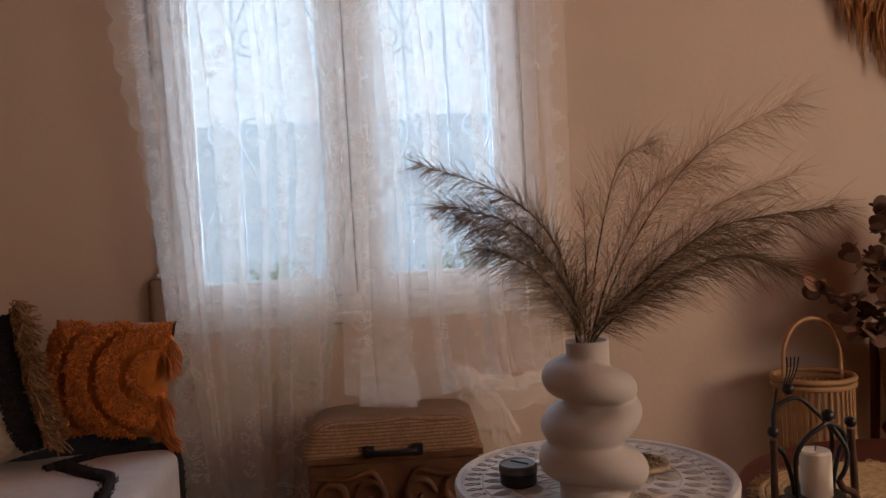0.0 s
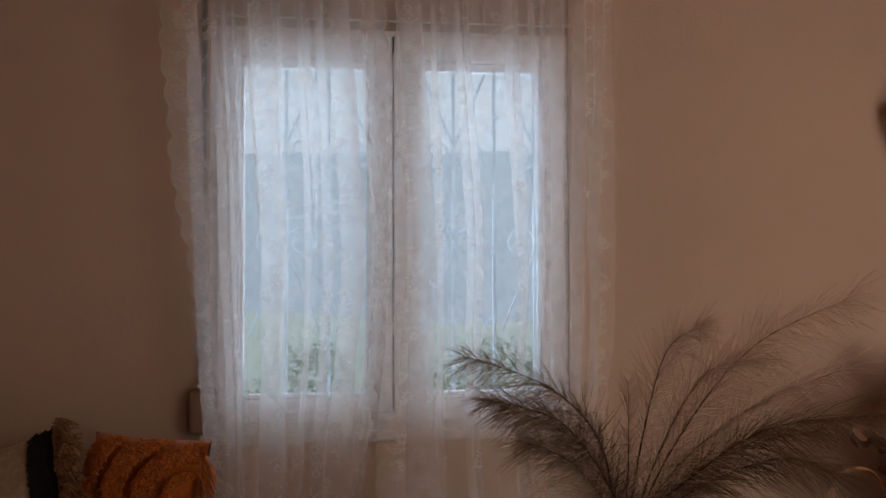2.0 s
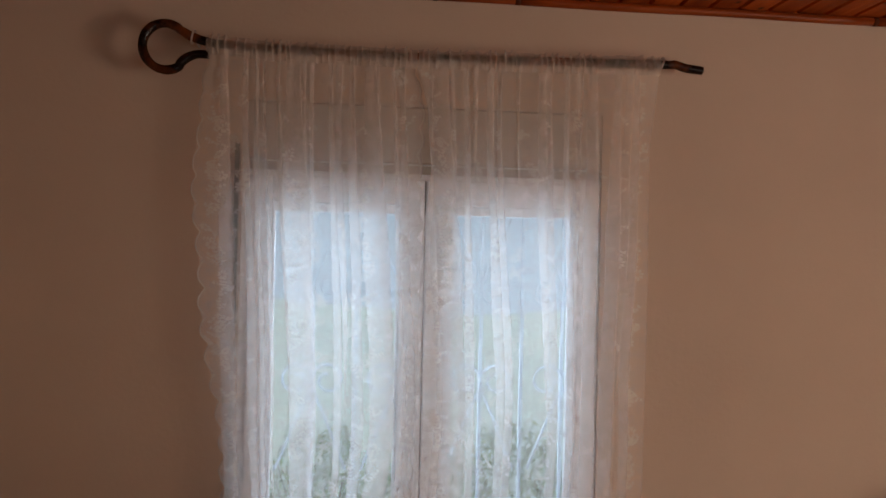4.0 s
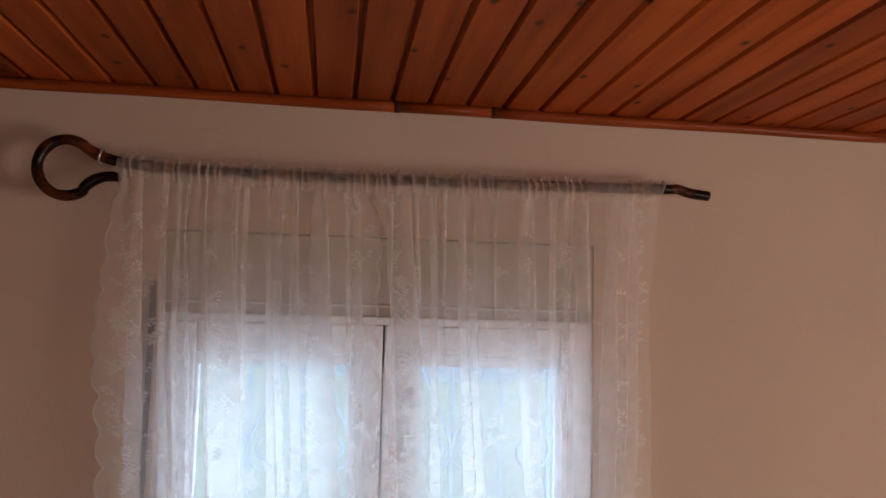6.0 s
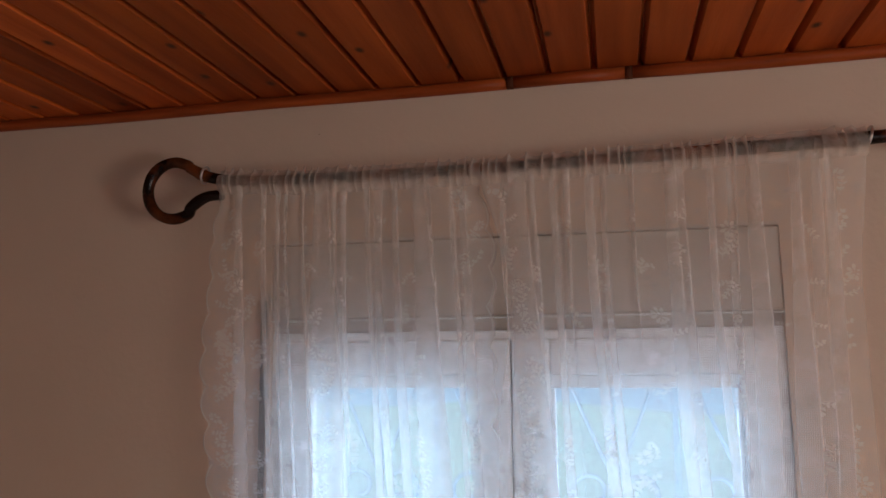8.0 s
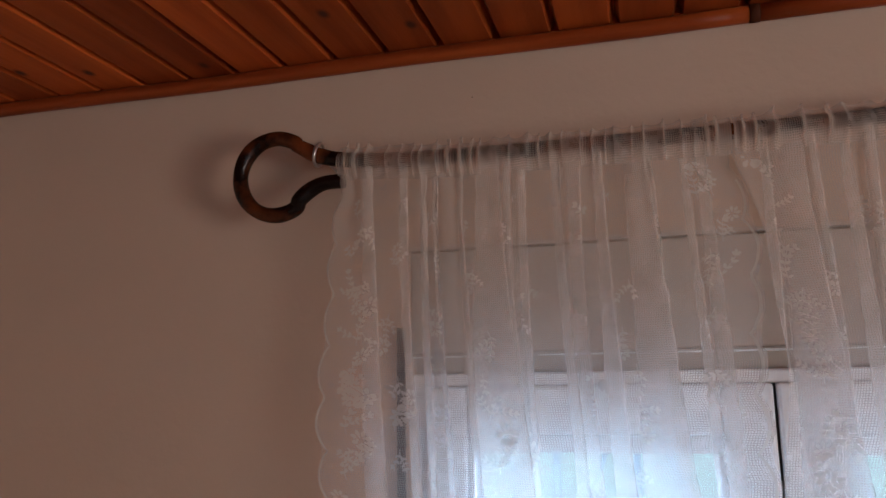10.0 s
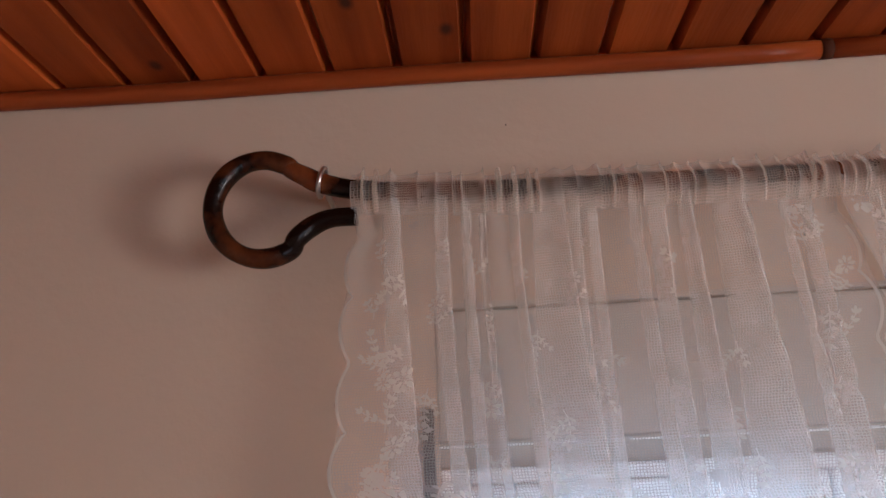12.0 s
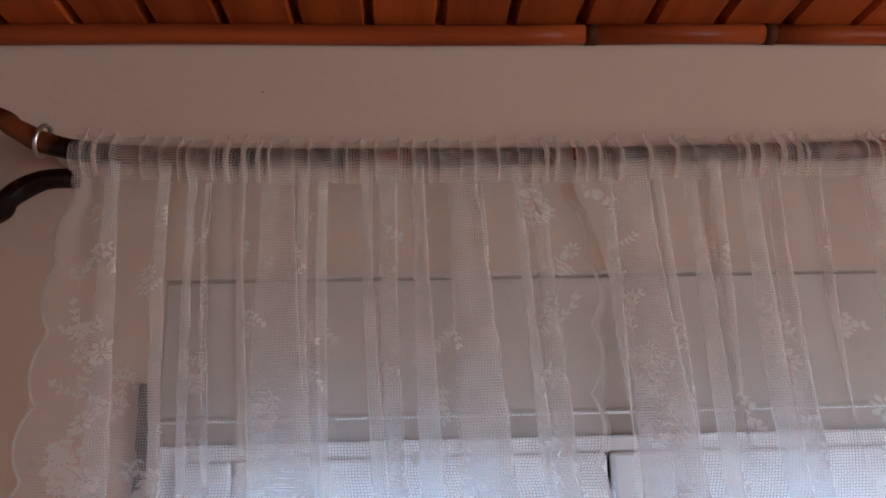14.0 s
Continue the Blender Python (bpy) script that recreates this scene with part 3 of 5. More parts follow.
def embroider(cloth, parent, spots, seed, edges):
    rnd = random.Random(seed)
    bm = bmesh.new()
    uv = bm.loops.layers.uv.new("cloth")
    cache = {}
    for a0, z0, size, turn in spots:
        for poly in sprig(rnd, size, turn):
            pts = [(a0 + u, z0 + v) for u, v in poly]
            if min(p[0] for p in pts) < 0.002 or max(p[0] for p in pts) > cloth.length - 0.002 or max(p[1] for p in pts) > cloth.top - 0.03 or min(p[1] for p in pts) < cloth.bottom + 0.005:
                continue
            vs = [bm.verts.new(cloth.locate(u, v, cache)) for u, v in pts]
            f = bm.faces.new(vs)
            for lo, p in zip(f.loops, pts):
                lo[uv].uv = p
    for e in edges:
        z = cloth.top - 0.06
        while z > cloth.bottom + 0.02:
            a = 0.003 if e == "l" else cloth.length - 0.0065
            q = [(a - 0.002, z), (a + 0.0015, z), (a + 0.0015, z - 0.006), (a - 0.002, z - 0.006)]
            f = bm.faces.new([bm.verts.new(cloth.locate(u, v, cache)) for u, v in q])
            for lo, p in zip(f.loops, q):
                lo[uv].uv = p
            z -= 0.006
    ob = part("lace_motif", bm, LACE, parent, "white embroidered leaf and blossom sprigs")
    return tagged(ob, kind="stuff")


def spots_for(cloth, seed, low):
    rnd = random.Random(seed)
    out, j = [], 0
    z = cloth.top - 0.10
    while z > low:
        a = 0.05
        while a < cloth.length - 0.02:
            up = rnd.choice((math.pi / 2, -math.pi / 2))
            out.append((a + rnd.uniform(-0.012, 0.012), z + rnd.uniform(-0.025, 0.025), rnd.uniform(0.06, 0.095), up + rnd.uniform(-0.35, 0.35)))
            a += 0.135
        z -= 0.066
        j += 1
    z = cloth.top - 0.08
    while z > low:
        for a in (0.045, cloth.length - 0.045):
            out.append((a + rnd.uniform(-0.006, 0.006), z, rnd.uniform(0.075, 0.095), math.pi / 2 + rnd.uniform(-0.4, 0.4)))
        z -= 0.062
    return out


TOP = 2.352

left_cloth = Cloth(
    [(2.36, -0.592), (2.2, -0.612), (2.0, -0.628), (1.7, -0.600), (1.25, -0.535), (0.9, -0.500), (0.5, -0.492), (0.0, -0.49)],
    [(2.36, -0.045), (2.2, -0.015), (2.05, -0.022), (1.6, -0.012), (1.2, -0.035), (0.85, -0.070), (0.62, -0.145), (0.0, -0.17)],
    [(-0.555, -0.520, -0.44, 0.035, 0.020), (-0.50, -0.455, -0.40, 0.022, 0.016), (-0.375, -0.330, -0.335, 0.055, 0.026), (-0.27, -0.232, -0.28, 0.016, 0.014),
     (-0.215, -0.178, -0.235, 0.026, 0.022), (-0.165, -0.112, -0.20, 0.045, 0.024), (-0.10, -0.055, -0.165, 0.012, 0.012)],
    TOP, 0.012, RY - 0.004, 1.0, "lr")
right_cloth = Cloth(
    [(2.36, -0.042), (2.2, -0.005), (2.05, 0.006), (1.85, -0.014), (1.6, -0.022), (1.2, -0.024), (0.85, -0.05), (0.6, -0.06)],
    [(2.36, 0.648), (2.1, 0.628), (1.6, 0.630), (1.2, 0.625), (0.95, 0.600), (0.8, 0.555), (0.66, 0.49)],
    [(0.03, 0.075, 0.035, 0.060, 0.026), (0.10, 0.128, 0.11, 0.016, 0.014), (0.19, 0.235, 0.22, 0.014, 0.016), (0.33, 0.36, 0.33, 0.018, 0.018),
     (0.46, 0.462, 0.43, 0.026, 0.022), (0.53, 0.512, 0.49, 0.022, 0.020), (0.59, 0.565, 0.535, 0.018, 0.016)],
    TOP, 0.672, RY - 0.004, 2.0, "",
    lean=lambda s, x, z: -0.16 * max(0.0, (0.95 - z) / 0.25) ** 2 * max(0.0, min(1, 1.25 - 1.1 * s)))


def heading(name, xa, xb, parent, seed):
    """The sleeve crowded on the rod in fine uneven pleats, with a small ruffle above."""
    bm = bmesh.new()
    uv = bm.loops.layers.uv.new("cloth")
    n = int((xb - xa) * 1500)
    prof = [(-0.003, 2.340), (-0.012, 2.350), (-0.0175, 2.361), (-0.0165, 2.374), (-0.009, 2.382), (-0.002, 2.387), (0.000, 2.391), (0.001, 2.395)]
    grid = []
    for j, (py, pz) in enumerate(prof):
        row = []
        for i in range(n + 1):
            s = i / n
            x = xa + (xb - xa) * s
            crowd = max(0.0, min(1.0, 0.65 + 1.3 * noise.noise((x * 13, seed, 5))))
            phase = x * 2 * math.pi / 0.019 + 9 * noise.noise((x * 15, seed, 1)) + 3 * noise.noise((x * 44, seed, 6)) + 0.5 * noise.noise((x * 40, j * 0.5, seed))
            g = math.sin(phase)
            y = RY + py - 0.0045 * crowd * (1 + g) + 0.0015 * noise.noise((x * 120, j * 0.7, seed))
            z = pz + (0.0035 * g * crowd + 0.006 * noise.noise((x * 60, seed, 2)) if j > 4 else 0.0)
            row.append((bm.verts.new((x + 0.0066 * crowd * math.sin(phase + 1.2), y, z + sag(x))), x * 2.2, pz))
        grid.append(row)
    for a, b in zip(grid, grid[1:]):
        for i in range(n):
            q = (a[i], a[i + 1], b[i + 1], b[i])
            f = bm.faces.new([v[0] for v in q])
            for lo, v in zip(f.loops, q):
                lo[uv].uv = (v[1], v[2])
    return part(name, bm, HEADING, parent, "gathered rod sleeve", smooth=True)


HEADING = cloth_material("gathered_net", 0.32, (0.96, 0.88, 0.78), net=0.05)
curtain_l = thing("lace_curtain", (0, 0, 0), "white sheer lace curtain with scalloped edges hanging to the floor", "curtain", "lace curtain pair")
left_cloth.sheet("panel", curtain_l, 620, 110)
heading("heading", -0.598, -0.042, curtain_l, 1.0)
embroider(left_cloth, curtain_l, spots_for(left_cloth, 5, 0.1), 11, "lr")
curtain_r = thing("lace_curtain", (0, 0, 0), "white sheer lace curtain bunched up on the trunk below", "curtain", "lace curtain pair")
right_cloth.sheet("panel", curtain_r, 620, 90)
heading("heading", -0.034, 0.655, curtain_r, 2.6)
embroider(right_cloth, curtain_r, spots_for(right_cloth, 8, 0.75), 12, "")


nail = thing("wall_nail", (-0.409, 0, 2.478), "tiny dark nail head in the plaster", "nail")
bm = bmesh.new()
tube(bm, [(0, 0.004, 0), (0, -0.0012, 0)], 0.0009, 8)
part("head", bm, GAP, nail)

# ---- the curtain's foot, gathered on the trunk ----
def gathered_tail(name, line, width, parent, seed, drop):
    """A strip of bunched net along a line, rolled into ripples, its outer edge hanging."""
    bm = bmesh.new()
    uv = bm.loops.layers.uv.new("cloth")
    pts = smooth_line(line, 14)
    n, m = len(pts), 36
    grid = []
    for i, p in enumerate(pts):
        u = i / (n - 1)
        d = (pts[min(i + 1, n - 1)] - pts[max(i - 1, 0)]).normalized()
        row = []
        w = width(u)
        for j in range(m + 1):
            v = j / m
            t = v * 2 - 1
            off = w * t
            rip = 0.012 * math.sin(9 * v * (1 + 0.3 * u) * 2 + 5 * u + seed) + 0.012 * noise.noise((u * 7, v * 4, seed)) + 0.006 * noise.noise((u * 19, v * 11, seed))
            x = p.x + 0.35 * off * d.z
            y = p.y - 0.62 * abs(off) * (1 if t > 0 else -0.35) + rip * 0.7
            z = p.z + (0.028 * math.cos(t * 1.4) + (-drop(u) * max(0, t) ** 1.4) + 0.10 * w * max(0, -t)) + rip
            row.append((bm.verts.new((x, y, z)), u * 0.8, v * 0.4))
        grid.append(row)
    for a, b in zip(grid, grid[1:]):
        for j in range(m):
            q = (a[j], a[j + 1], b[j + 1], b[j])
            f = bm.faces.new([k[0] for k in q])
            for lo, k in zip(f.loops, q):
                lo[uv].uv = (k[1], k[2])
    return part(name, bm, SHEER, parent, smooth=True)


gathered_tail("gathered_hem", [(0.20, -0.20, 0.705), (0.26, -0.22, 0.712), (0.32, -0.21, 0.690), (0.40, -0.20, 0.675), (0.47, -0.18, 0.682), (0.52, -0.16, 0.690)],
              lambda u: 0.018 + 0.038 * math.sin(u * math.pi), curtain_r, 1.0, lambda u: 0.02 + 0.05 * u)
gathered_tail("hanging_corner", [(0.25, -0.16, 0.70), (0.32, -0.15, 0.66), (0.37, -0.13, 0.60), (0.41, -0.12, 0.52)],
              lambda u: 0.035 + 0.03 * u, curtain_r, 4.0, lambda u: 0.10)

# ---- wooden trunk with padded lid ----
CARVED = material("carved_dark_wood", (0.17, 0.075, 0.032), 0.5, second=(0.07, 0.028, 0.013), scale=14, bump=0.3, bump_scale=60)


def weave_material(name, light, dark, size):
    m = material(name, light, 0.9, vary=0.15, scale=25, bump=0.0)
    n, l = m.node_tree.nodes, m.node_tree.links
    b = n["Principled BSDF"]
    old = b.inputs["Base Color"].links[0].from_socket
    co = n.new("ShaderNodeTexCoord")
    br = n.new("ShaderNodeTexBrick")
    br.inputs["Scale"].default_value = 1 / size
    br.inputs["Mortar Size"].default_value = 0.08
    br.inputs["Brick Width"].default_value, br.inputs["Row Height"].default_value = 0.6, 0.5
    mp = n.new("ShaderNodeMapping")
    mp.inputs["Rotation"].default_value = (radians(38), 0, 0)
    no = n.new("ShaderNodeTexNoise")
    no.inputs["Scale"].default_value = 40
    l.new(co.outputs["Object"], mp.inputs["Vector"])
    l.new(mp.outputs["Vector"], br.inputs["Vector"])
    br.inputs["Color1"].default_value, br.inputs["Color2"].default_value, br.inputs["Mortar"].default_value = (1, 1, 1, 1), (0.55, 0.55, 0.55, 1), (0.1, 0.1, 0.1, 1)
    mix = n.new("ShaderNodeMix")
    mix.data_type = "RGBA"
    mix.inputs["A"].default_value = (*dark, 1)
    l.new(br.outputs["Color"], mix.inputs["Factor"])
    l.new(old, mix.inputs["B"])
    l.new(mix.outputs["Result"], b.inputs["Base Color"])
    bp = n.new("ShaderNodeBump")
    bp.inputs["Strength"].default_value, bp.inputs["Distance"].default_value = 0.6, 0.003
    l.new(br.outputs["Color"], bp.inputs["Height"])
    l.new(bp.outputs["Normal"], b.inputs["Normal"])
    return m


BURLAP = weave_material("woven_burlap", (0.36, 0.215, 0.12), (0.11, 0.055, 0.028), 0.0075)
BLACK_METAL = material("black_metal", (0.025, 0.022, 0.02), 0.45, metal=0.6, vary=0.3, bump=0.1)
trunk = thing("storage_trunk", (0.053, -0.315, 0), "carved dark wooden trunk with padded woven lid and handle", "trunk", turn=-6)
bm = bmesh.new()
box(bm, -0.212, 0.212, 0.0, 0.21, 0.03, 0.555, 0.006)
part("body", bm, CARVED, trunk)
bm = bmesh.new()
box(bm, -0.222, 0.222, -0.010, 0.215, 0.556, 0.575, 0.004)
part("lid_frame", bm, CARVED, trunk)
bm = bmesh.new()
grid, nx, ny = [], 24, 16
for j in range(ny + 1):
    row = []
    for i in range(nx + 1):
        u, v = i / nx * 2 - 1, j / ny * 2 - 1
        e = (1 - abs(u) ** 8) * (1 - abs(v) ** 6)
        row.append(bm.verts.new((u * 0.223, 0.102 + v * 0.117 * (1 - 0.0 * e), 0.576 + 0.088 * max(0, e) ** 0.35 + 0.004 * noise.noise((u * 3, v * 3, 2)))))
    grid.append(row)
for a, b in zip(grid, grid[1:]):
    for i in range(nx):
        bm.faces.new((a[i], a[i + 1], b[i + 1], b[i]))
part("lid_cushion", bm, BURLAP, trunk, "padded beige woven lid", smooth=True)
bm = bmesh.new()
tube(bm, smooth_line([(-0.055, -0.016, 0.582), (-0.05, -0.034, 0.584), (0.0, -0.040, 0.584), (0.05, -0.034, 0.584), (0.055, -0.016, 0.582)], 6), 0.008, 10)
for x in (-0.06, 0.06):
    box(bm, x - 0.014, x + 0.014, -0.02, -0.008, 0.568, 0.598, 0.004)
part("handle", bm, BLACK_METAL, trunk, "black iron carrying handle", smooth=True)
rnd = random.Random(3)


def carving(pts, r):
    bm = bmesh.new()
    line = smooth_line([(x, -0.003, z) for x, z in pts], 8)
    tube(bm, line, [r * (0.55 + 0.45 * math.sin(math.pi * i / (len(line) - 1))) for i in range(len(line))], 7)
    part("carving", bm, CARVED, trunk, smooth=True)


for sx in (-1, 1):
    for cz in (0.47, 0.33, 0.19):
        for cx in (0.055, 0.15):
            spiral = [(sx * (cx + (0.045 - 0.0055 * k) * math.cos(k * 0.9)), cz + (0.045 - 0.0055 * k) * math.sin(k * 0.9)) for k in range(8)]
            carving(spiral, 0.011)
        carving([(sx * 0.01, cz - 0.05), (sx * 0.05, cz + 0.055), (sx * 0.12, cz + 0.045), (sx * 0.2, cz + 0.055)], 0.008)
for x in (-0.195, 0.195):
    for y in (0.02, 0.19):
        bm = bmesh.new()
        box(bm, x - 0.015, x + 0.015, y - 0.015, y + 0.015, 0.0, 0.03, 0.004)
        part("foot", bm, CARVED, trunk)

# ---- sofa corner ----
DARK_CLOTH = material("dark_sofa_cloth", (0.035, 0.04, 0.045), 0.9, vary=0.2, scale=60, bump=0.3, bump_scale=300, distance=0.002)
sofa = thing("sofa", (-0.95, -0.5, 0), "dark upholstered sofa covered by a white throw", "sofa")
bm = bmesh.new()
box(bm, -0.49, 0.462, -0.45, 0.225, 0.10, 0.44, 0.03, 3)
part("base", bm, DARK_CLOTH, sofa)
bm = bmesh.new()
box(bm, -0.49, 0.462, -0.45, 0.235, 0.442, 0.625, 0.045, 4)
part("seat_cushion", bm, DARK_CLOTH, sofa)
bm = bmesh.new()
box(bm, -0.52, 0.43, 0.24, 0.42, 0.10, 0.80, 0.04, 4)
part("backrest", bm, DARK_CLOTH, sofa)
for x in (-0.42, 0.42):
    for y in (-0.36, 0.19):
        bm = bmesh.new()
        tube(bm, [(x, y, 0), (x, y, 0.102)], [0.018, 0.024], 12)
        part("leg", bm, CARVED, sofa)

THROW = material("white_cotton_throw", (0.66, 0.62, 0.58), 0.95, vary=0.06, scale=30, bump=0.5, bump_scale=420, distance=0.003, sheen=0.2)
BLACK_YARN = material("black_yarn", (0.018, 0.017, 0.018), 0.95, vary=0.3, scale=60, bump=0.6, bump_scale=260, distance=0.004)
throw = thing("throw_blanket", (-0.95, -0.5, 0), "white cotton throw with black tufted lines on the sofa", "blanket")
bm = bmesh.new()
nx, ny = 60, 44
grid = []
for j in range(ny + 1):
    row = []
    for i in range(nx + 1):
        u, v = i / nx, j / ny
        along = -0.46 + u * 1.18
        y = 0.212 - v * 0.69
        if along < 0.465:
            x, z = along, 0.634
        else:
            k = min(1, (along - 0.465) / 0.05)
            x, z = 0.465 + 0.028 * math.sin(k * math.pi / 2), 0.634 - 0.03 * (1 - math.cos(k * math.pi / 2)) - max(0, along - 0.515)
        z += 0.005 * noise.noise((x * 5, y * 5, 1)) + 0.003 * noise.noise((x * 17, y * 17, 1))
        row.append(bm.verts.new((x, y, z)))
    grid.append(row)
for a, b in zip(grid, grid[1:]):
    for i in range(nx):
        bm.faces.new((a[i], b[i], b[i + 1], a[i + 1]))
part("cloth", bm, THROW, throw, smooth=True)


def yarn_line(pts, z, width, seed, parent):
    """A tufted stripe: a low ridge of short yarn ends."""
    rnd = random.Random(seed)
    line = smooth_line([(p[0] + 0.95, p[1] + 0.5, p[2] if len(p) > 2 else z) for p in pts], 10)
    bm = bmesh.new()
    tube(bm, line, width * 0.5, 8, flat=0.55)
    for i in range(len(line) - 1):
        d = line[i + 1] - line[i]
        for k in range(int(d.length / 0.0012) + 1):
            p = line[i] + d * rnd.random() + Vector((rnd.uniform(-1, 1), rnd.uniform(-1, 1), 0)) * width * 0.5
            tip = p + Vector((rnd.uniform(-0.007, 0.007), rnd.uniform(-0.007, 0.007), rnd.uniform(0.006, 0.013)))
            a, b, c = bm.verts.new(p + Vector((0.0022, 0, 0))), bm.verts.new(p - Vector((0.0011, 0.002, 0))), bm.verts.new(p + Vector((-0.0011, 0.002, 0)))
            t = bm.verts.new(tip)
            bm.faces.new((a, b, t)), bm.faces.new((b, c, t)), bm.faces.new((c, a, t))
    return part("tufted_stripe", bm, BLACK_YARN, parent, "black tufted yarn stripe")


yarn_line([(-0.72, -0.40), (-0.64, -0.325), (-0.56, -0.300), (-0.49, -0.302), (-0.462, -0.304, 0.626), (-0.454, -0.304, 0.58), (-0.454, -0.304, 0.45)], 0.640, 0.020, 1, throw)
yarn_line([(-0.695, -0.385), (-0.617, -0.467), (-0.555, -0.529), (-0.535, -0.62), (-0.53, -0.70), (-0.57, -0.76), (-0.66, -0.76)], 0.640, 0.032, 2, throw)


def pillow_mesh(w, h, d, relief=None, n=30):
    """A soft square cushion in the x-z plane, puffed along y."""
    bm = bmesh.new()
    for side in (-1, 1):
        grid = []
        for j in range(n + 1):
            row = []
            for i in range(n + 1):
                u, v = i / n * 2 - 1, j / n * 2 - 1
                e = max(0.0, (1 - u ** 4) * (1 - v ** 4))
                pin = 1 - 0.06 * (1 - abs(u)) - 0.0
                x, z = u * w / 2 * (1 - 0.05 * (1 - v * v)), v * h / 2 * (1 - 0.05 * (1 - u * u))
                y = side * d / 2 * e ** 0.5 + 0.006 * noise.noise((u * 2, v * 2, side))
                if relief and side < 0:
                    y -= relief(u, v)
                row.append(bm.verts.new((x, y, z)))
            grid.append(row)
        for a, b in zip(grid, grid[1:]):
            for i in range(n):
                bm.faces.new((a[i], a[i + 1], b[i + 1], b[i]) if side < 0 else (a[i], b[i], b[i + 1], a[i + 1]))
    bmesh.ops.remove_doubles(bm, verts=list(bm.verts), dist=0.0008)
    return bm


ORANGE = material("ochre_cotton", (0.52, 0.16, 0.014), 0.95, second=(0.38, 0.10, 0.008), scale=40, bump=0.5, bump_scale=300, distance=0.003, sheen=0.3)
ORANGE_YARN = material("ochre_yarn", (0.66, 0.19, 0.010), 0.95, second=(0.46, 0.115, 0.006), scale=60, bump=0.4, bump_scale=300, per_island=0.3, sheen=0.3)


def arcs(u, v):
    """Where the concentric tufted bands of the cushion run: 1 on a band."""
    r = math.hypot((u - 1.02) * 0.9, (v - 0.05) * 1.0)
    k = (r - 0.16) / 0.46
    return 1.0 if r > 0.36 and (k % 1) < 0.60 and r < 2.0 else 0.0


def tuft_field(bm, w, h, d, mask, count, seed, length):
    rnd = random.Random(seed)
    done = 0
    while done < count:
        u, v = rnd.uniform(-0.97, 0.97), rnd.uniform(-0.97, 0.97)
        if not mask(u, v):
            continue
        done += 1
        e = max(0.0, (1 - u ** 4) * (1 - v ** 4))
        p = Vector((u * w / 2 * (1 - 0.05 * (1 - v * v)), -d / 2 * e ** 0.5 - 0.001, v * h / 2 * (1 - 0.05 * (1 - u * u))))
        out = Vector((rnd.uniform(-0.9, 0.9), -1.0, rnd.uniform(-1.1, 0.6))).normalized()
        l = length * rnd.uniform(0.6, 1.2)
        mid = p + out * l * 0.6 + Vector((rnd.uniform(-1, 1), 0, rnd.uniform(-1, 1))) * l * 0.3
        tube(bm, [p, mid, p + out * l + Vector((rnd.uniform(-1, 1), 0.4, -0.6)) * l * 0.4], [0.0020, 0.0025, 0.0018], 4, cap=False)
    return bm


ochre = thing("tufted_cushion", (-0.625, -0.235, 0.80), "ochre orange cushion with tufted arcs and tassels", "cushion")
ochre.matrix_world = pose(-0.620, -0.225, 0.800, -14, 4, -8)
W = 0.295
part("cover", pillow_mesh(W, 0.285, 0.13, lambda u, v: 0.018 * arcs(u, v)), ORANGE, ochre, smooth=True)
bm = bmesh.new()
tuft_field(bm, W, 0.285, 0.158, arcs, 9500, 5, 0.013)
tagged(part("tufted_band", bm, ORANGE_YARN, ochre, "ochre tufted yarn arcs"), kind="stuff")


def tassel(at, way, parent, mat, seed, length=0.05, knot=0.010):
    rnd = random.Random(seed)
    bm = bmesh.new()
    way = Vector(way).normalized()
    c = Vector(at)
    bmesh.ops.create_icosphere(bm, subdivisions=2, radius=knot, matrix=Matrix.Translation(c))
    for k in range(46):
        s = Vector((rnd.uniform(-1, 1), rnd.uniform(-1, 1), rnd.uniform(-1, 1)))
        a = c + way * knot * 0.6 + s * knot * 0.5
        b = a + way * length * 0.5 + s * length * 0.16
        e = b + (way + Vector((0, 0, -0.35))) * length * 0.5 + s * length * 0.10
        tube(bm, [a, b, e], 0.0016, 4, cap=False)
    return part("tassel", bm, mat, parent, smooth=True)


for k, (at, way) in enumerate((((0.135, -0.01, 0.095), (0.5, -0.3, -0.9)), ((0.136, -0.02, 0.055), (0.5, -0.4, -0.7)), ((0.132, -0.015, -0.045), (0.5, -0.4, -0.8)), ((0.132, -0.02, -0.085), (0.6, -0.4, -0.7)), ((0.135, -0.02, -0.135), (0.95, -0.3, -0.25)))):
    tassel(at, way, ochre, ORANGE_YARN, 20 + k, 0.046, 0.014)

BEIGE_KNIT = material("beige_knit", (0.42, 0.34, 0.24), 0.95, vary=0.2, scale=70, bump=0.8, bump_scale=330, distance=0.004)
FRINGE = material("beige_fringe_yarn", (0.33, 0.185, 0.09), 0.95, vary=0.25, scale=50, bump=0.3, per_island=0.25)
knit = thing("fringed_cushion", (-0.92, -0.31, 0.80), "beige knitted cushion with black border and shaggy fringe", "cushion")
knit.matrix_world = pose(-0.905, -0.315, 0.783, -16, -18, -4)
KW, KH = 0.31, 0.33
part("cover", pillow_mesh(KW, KH, 0.13), BEIGE_KNIT, knit, smooth=True)
bm = bmesh.new()
tuft_field(bm, KW, KH, 0.137, lambda u, v: 0.70 < u < 0.99, 4200, 9, 0.008)
tagged(part("black_border", bm, BLACK_YARN, knit, "black tufted border"), kind="stuff")
rnd = random.Random(77)
bm = bmesh.new()
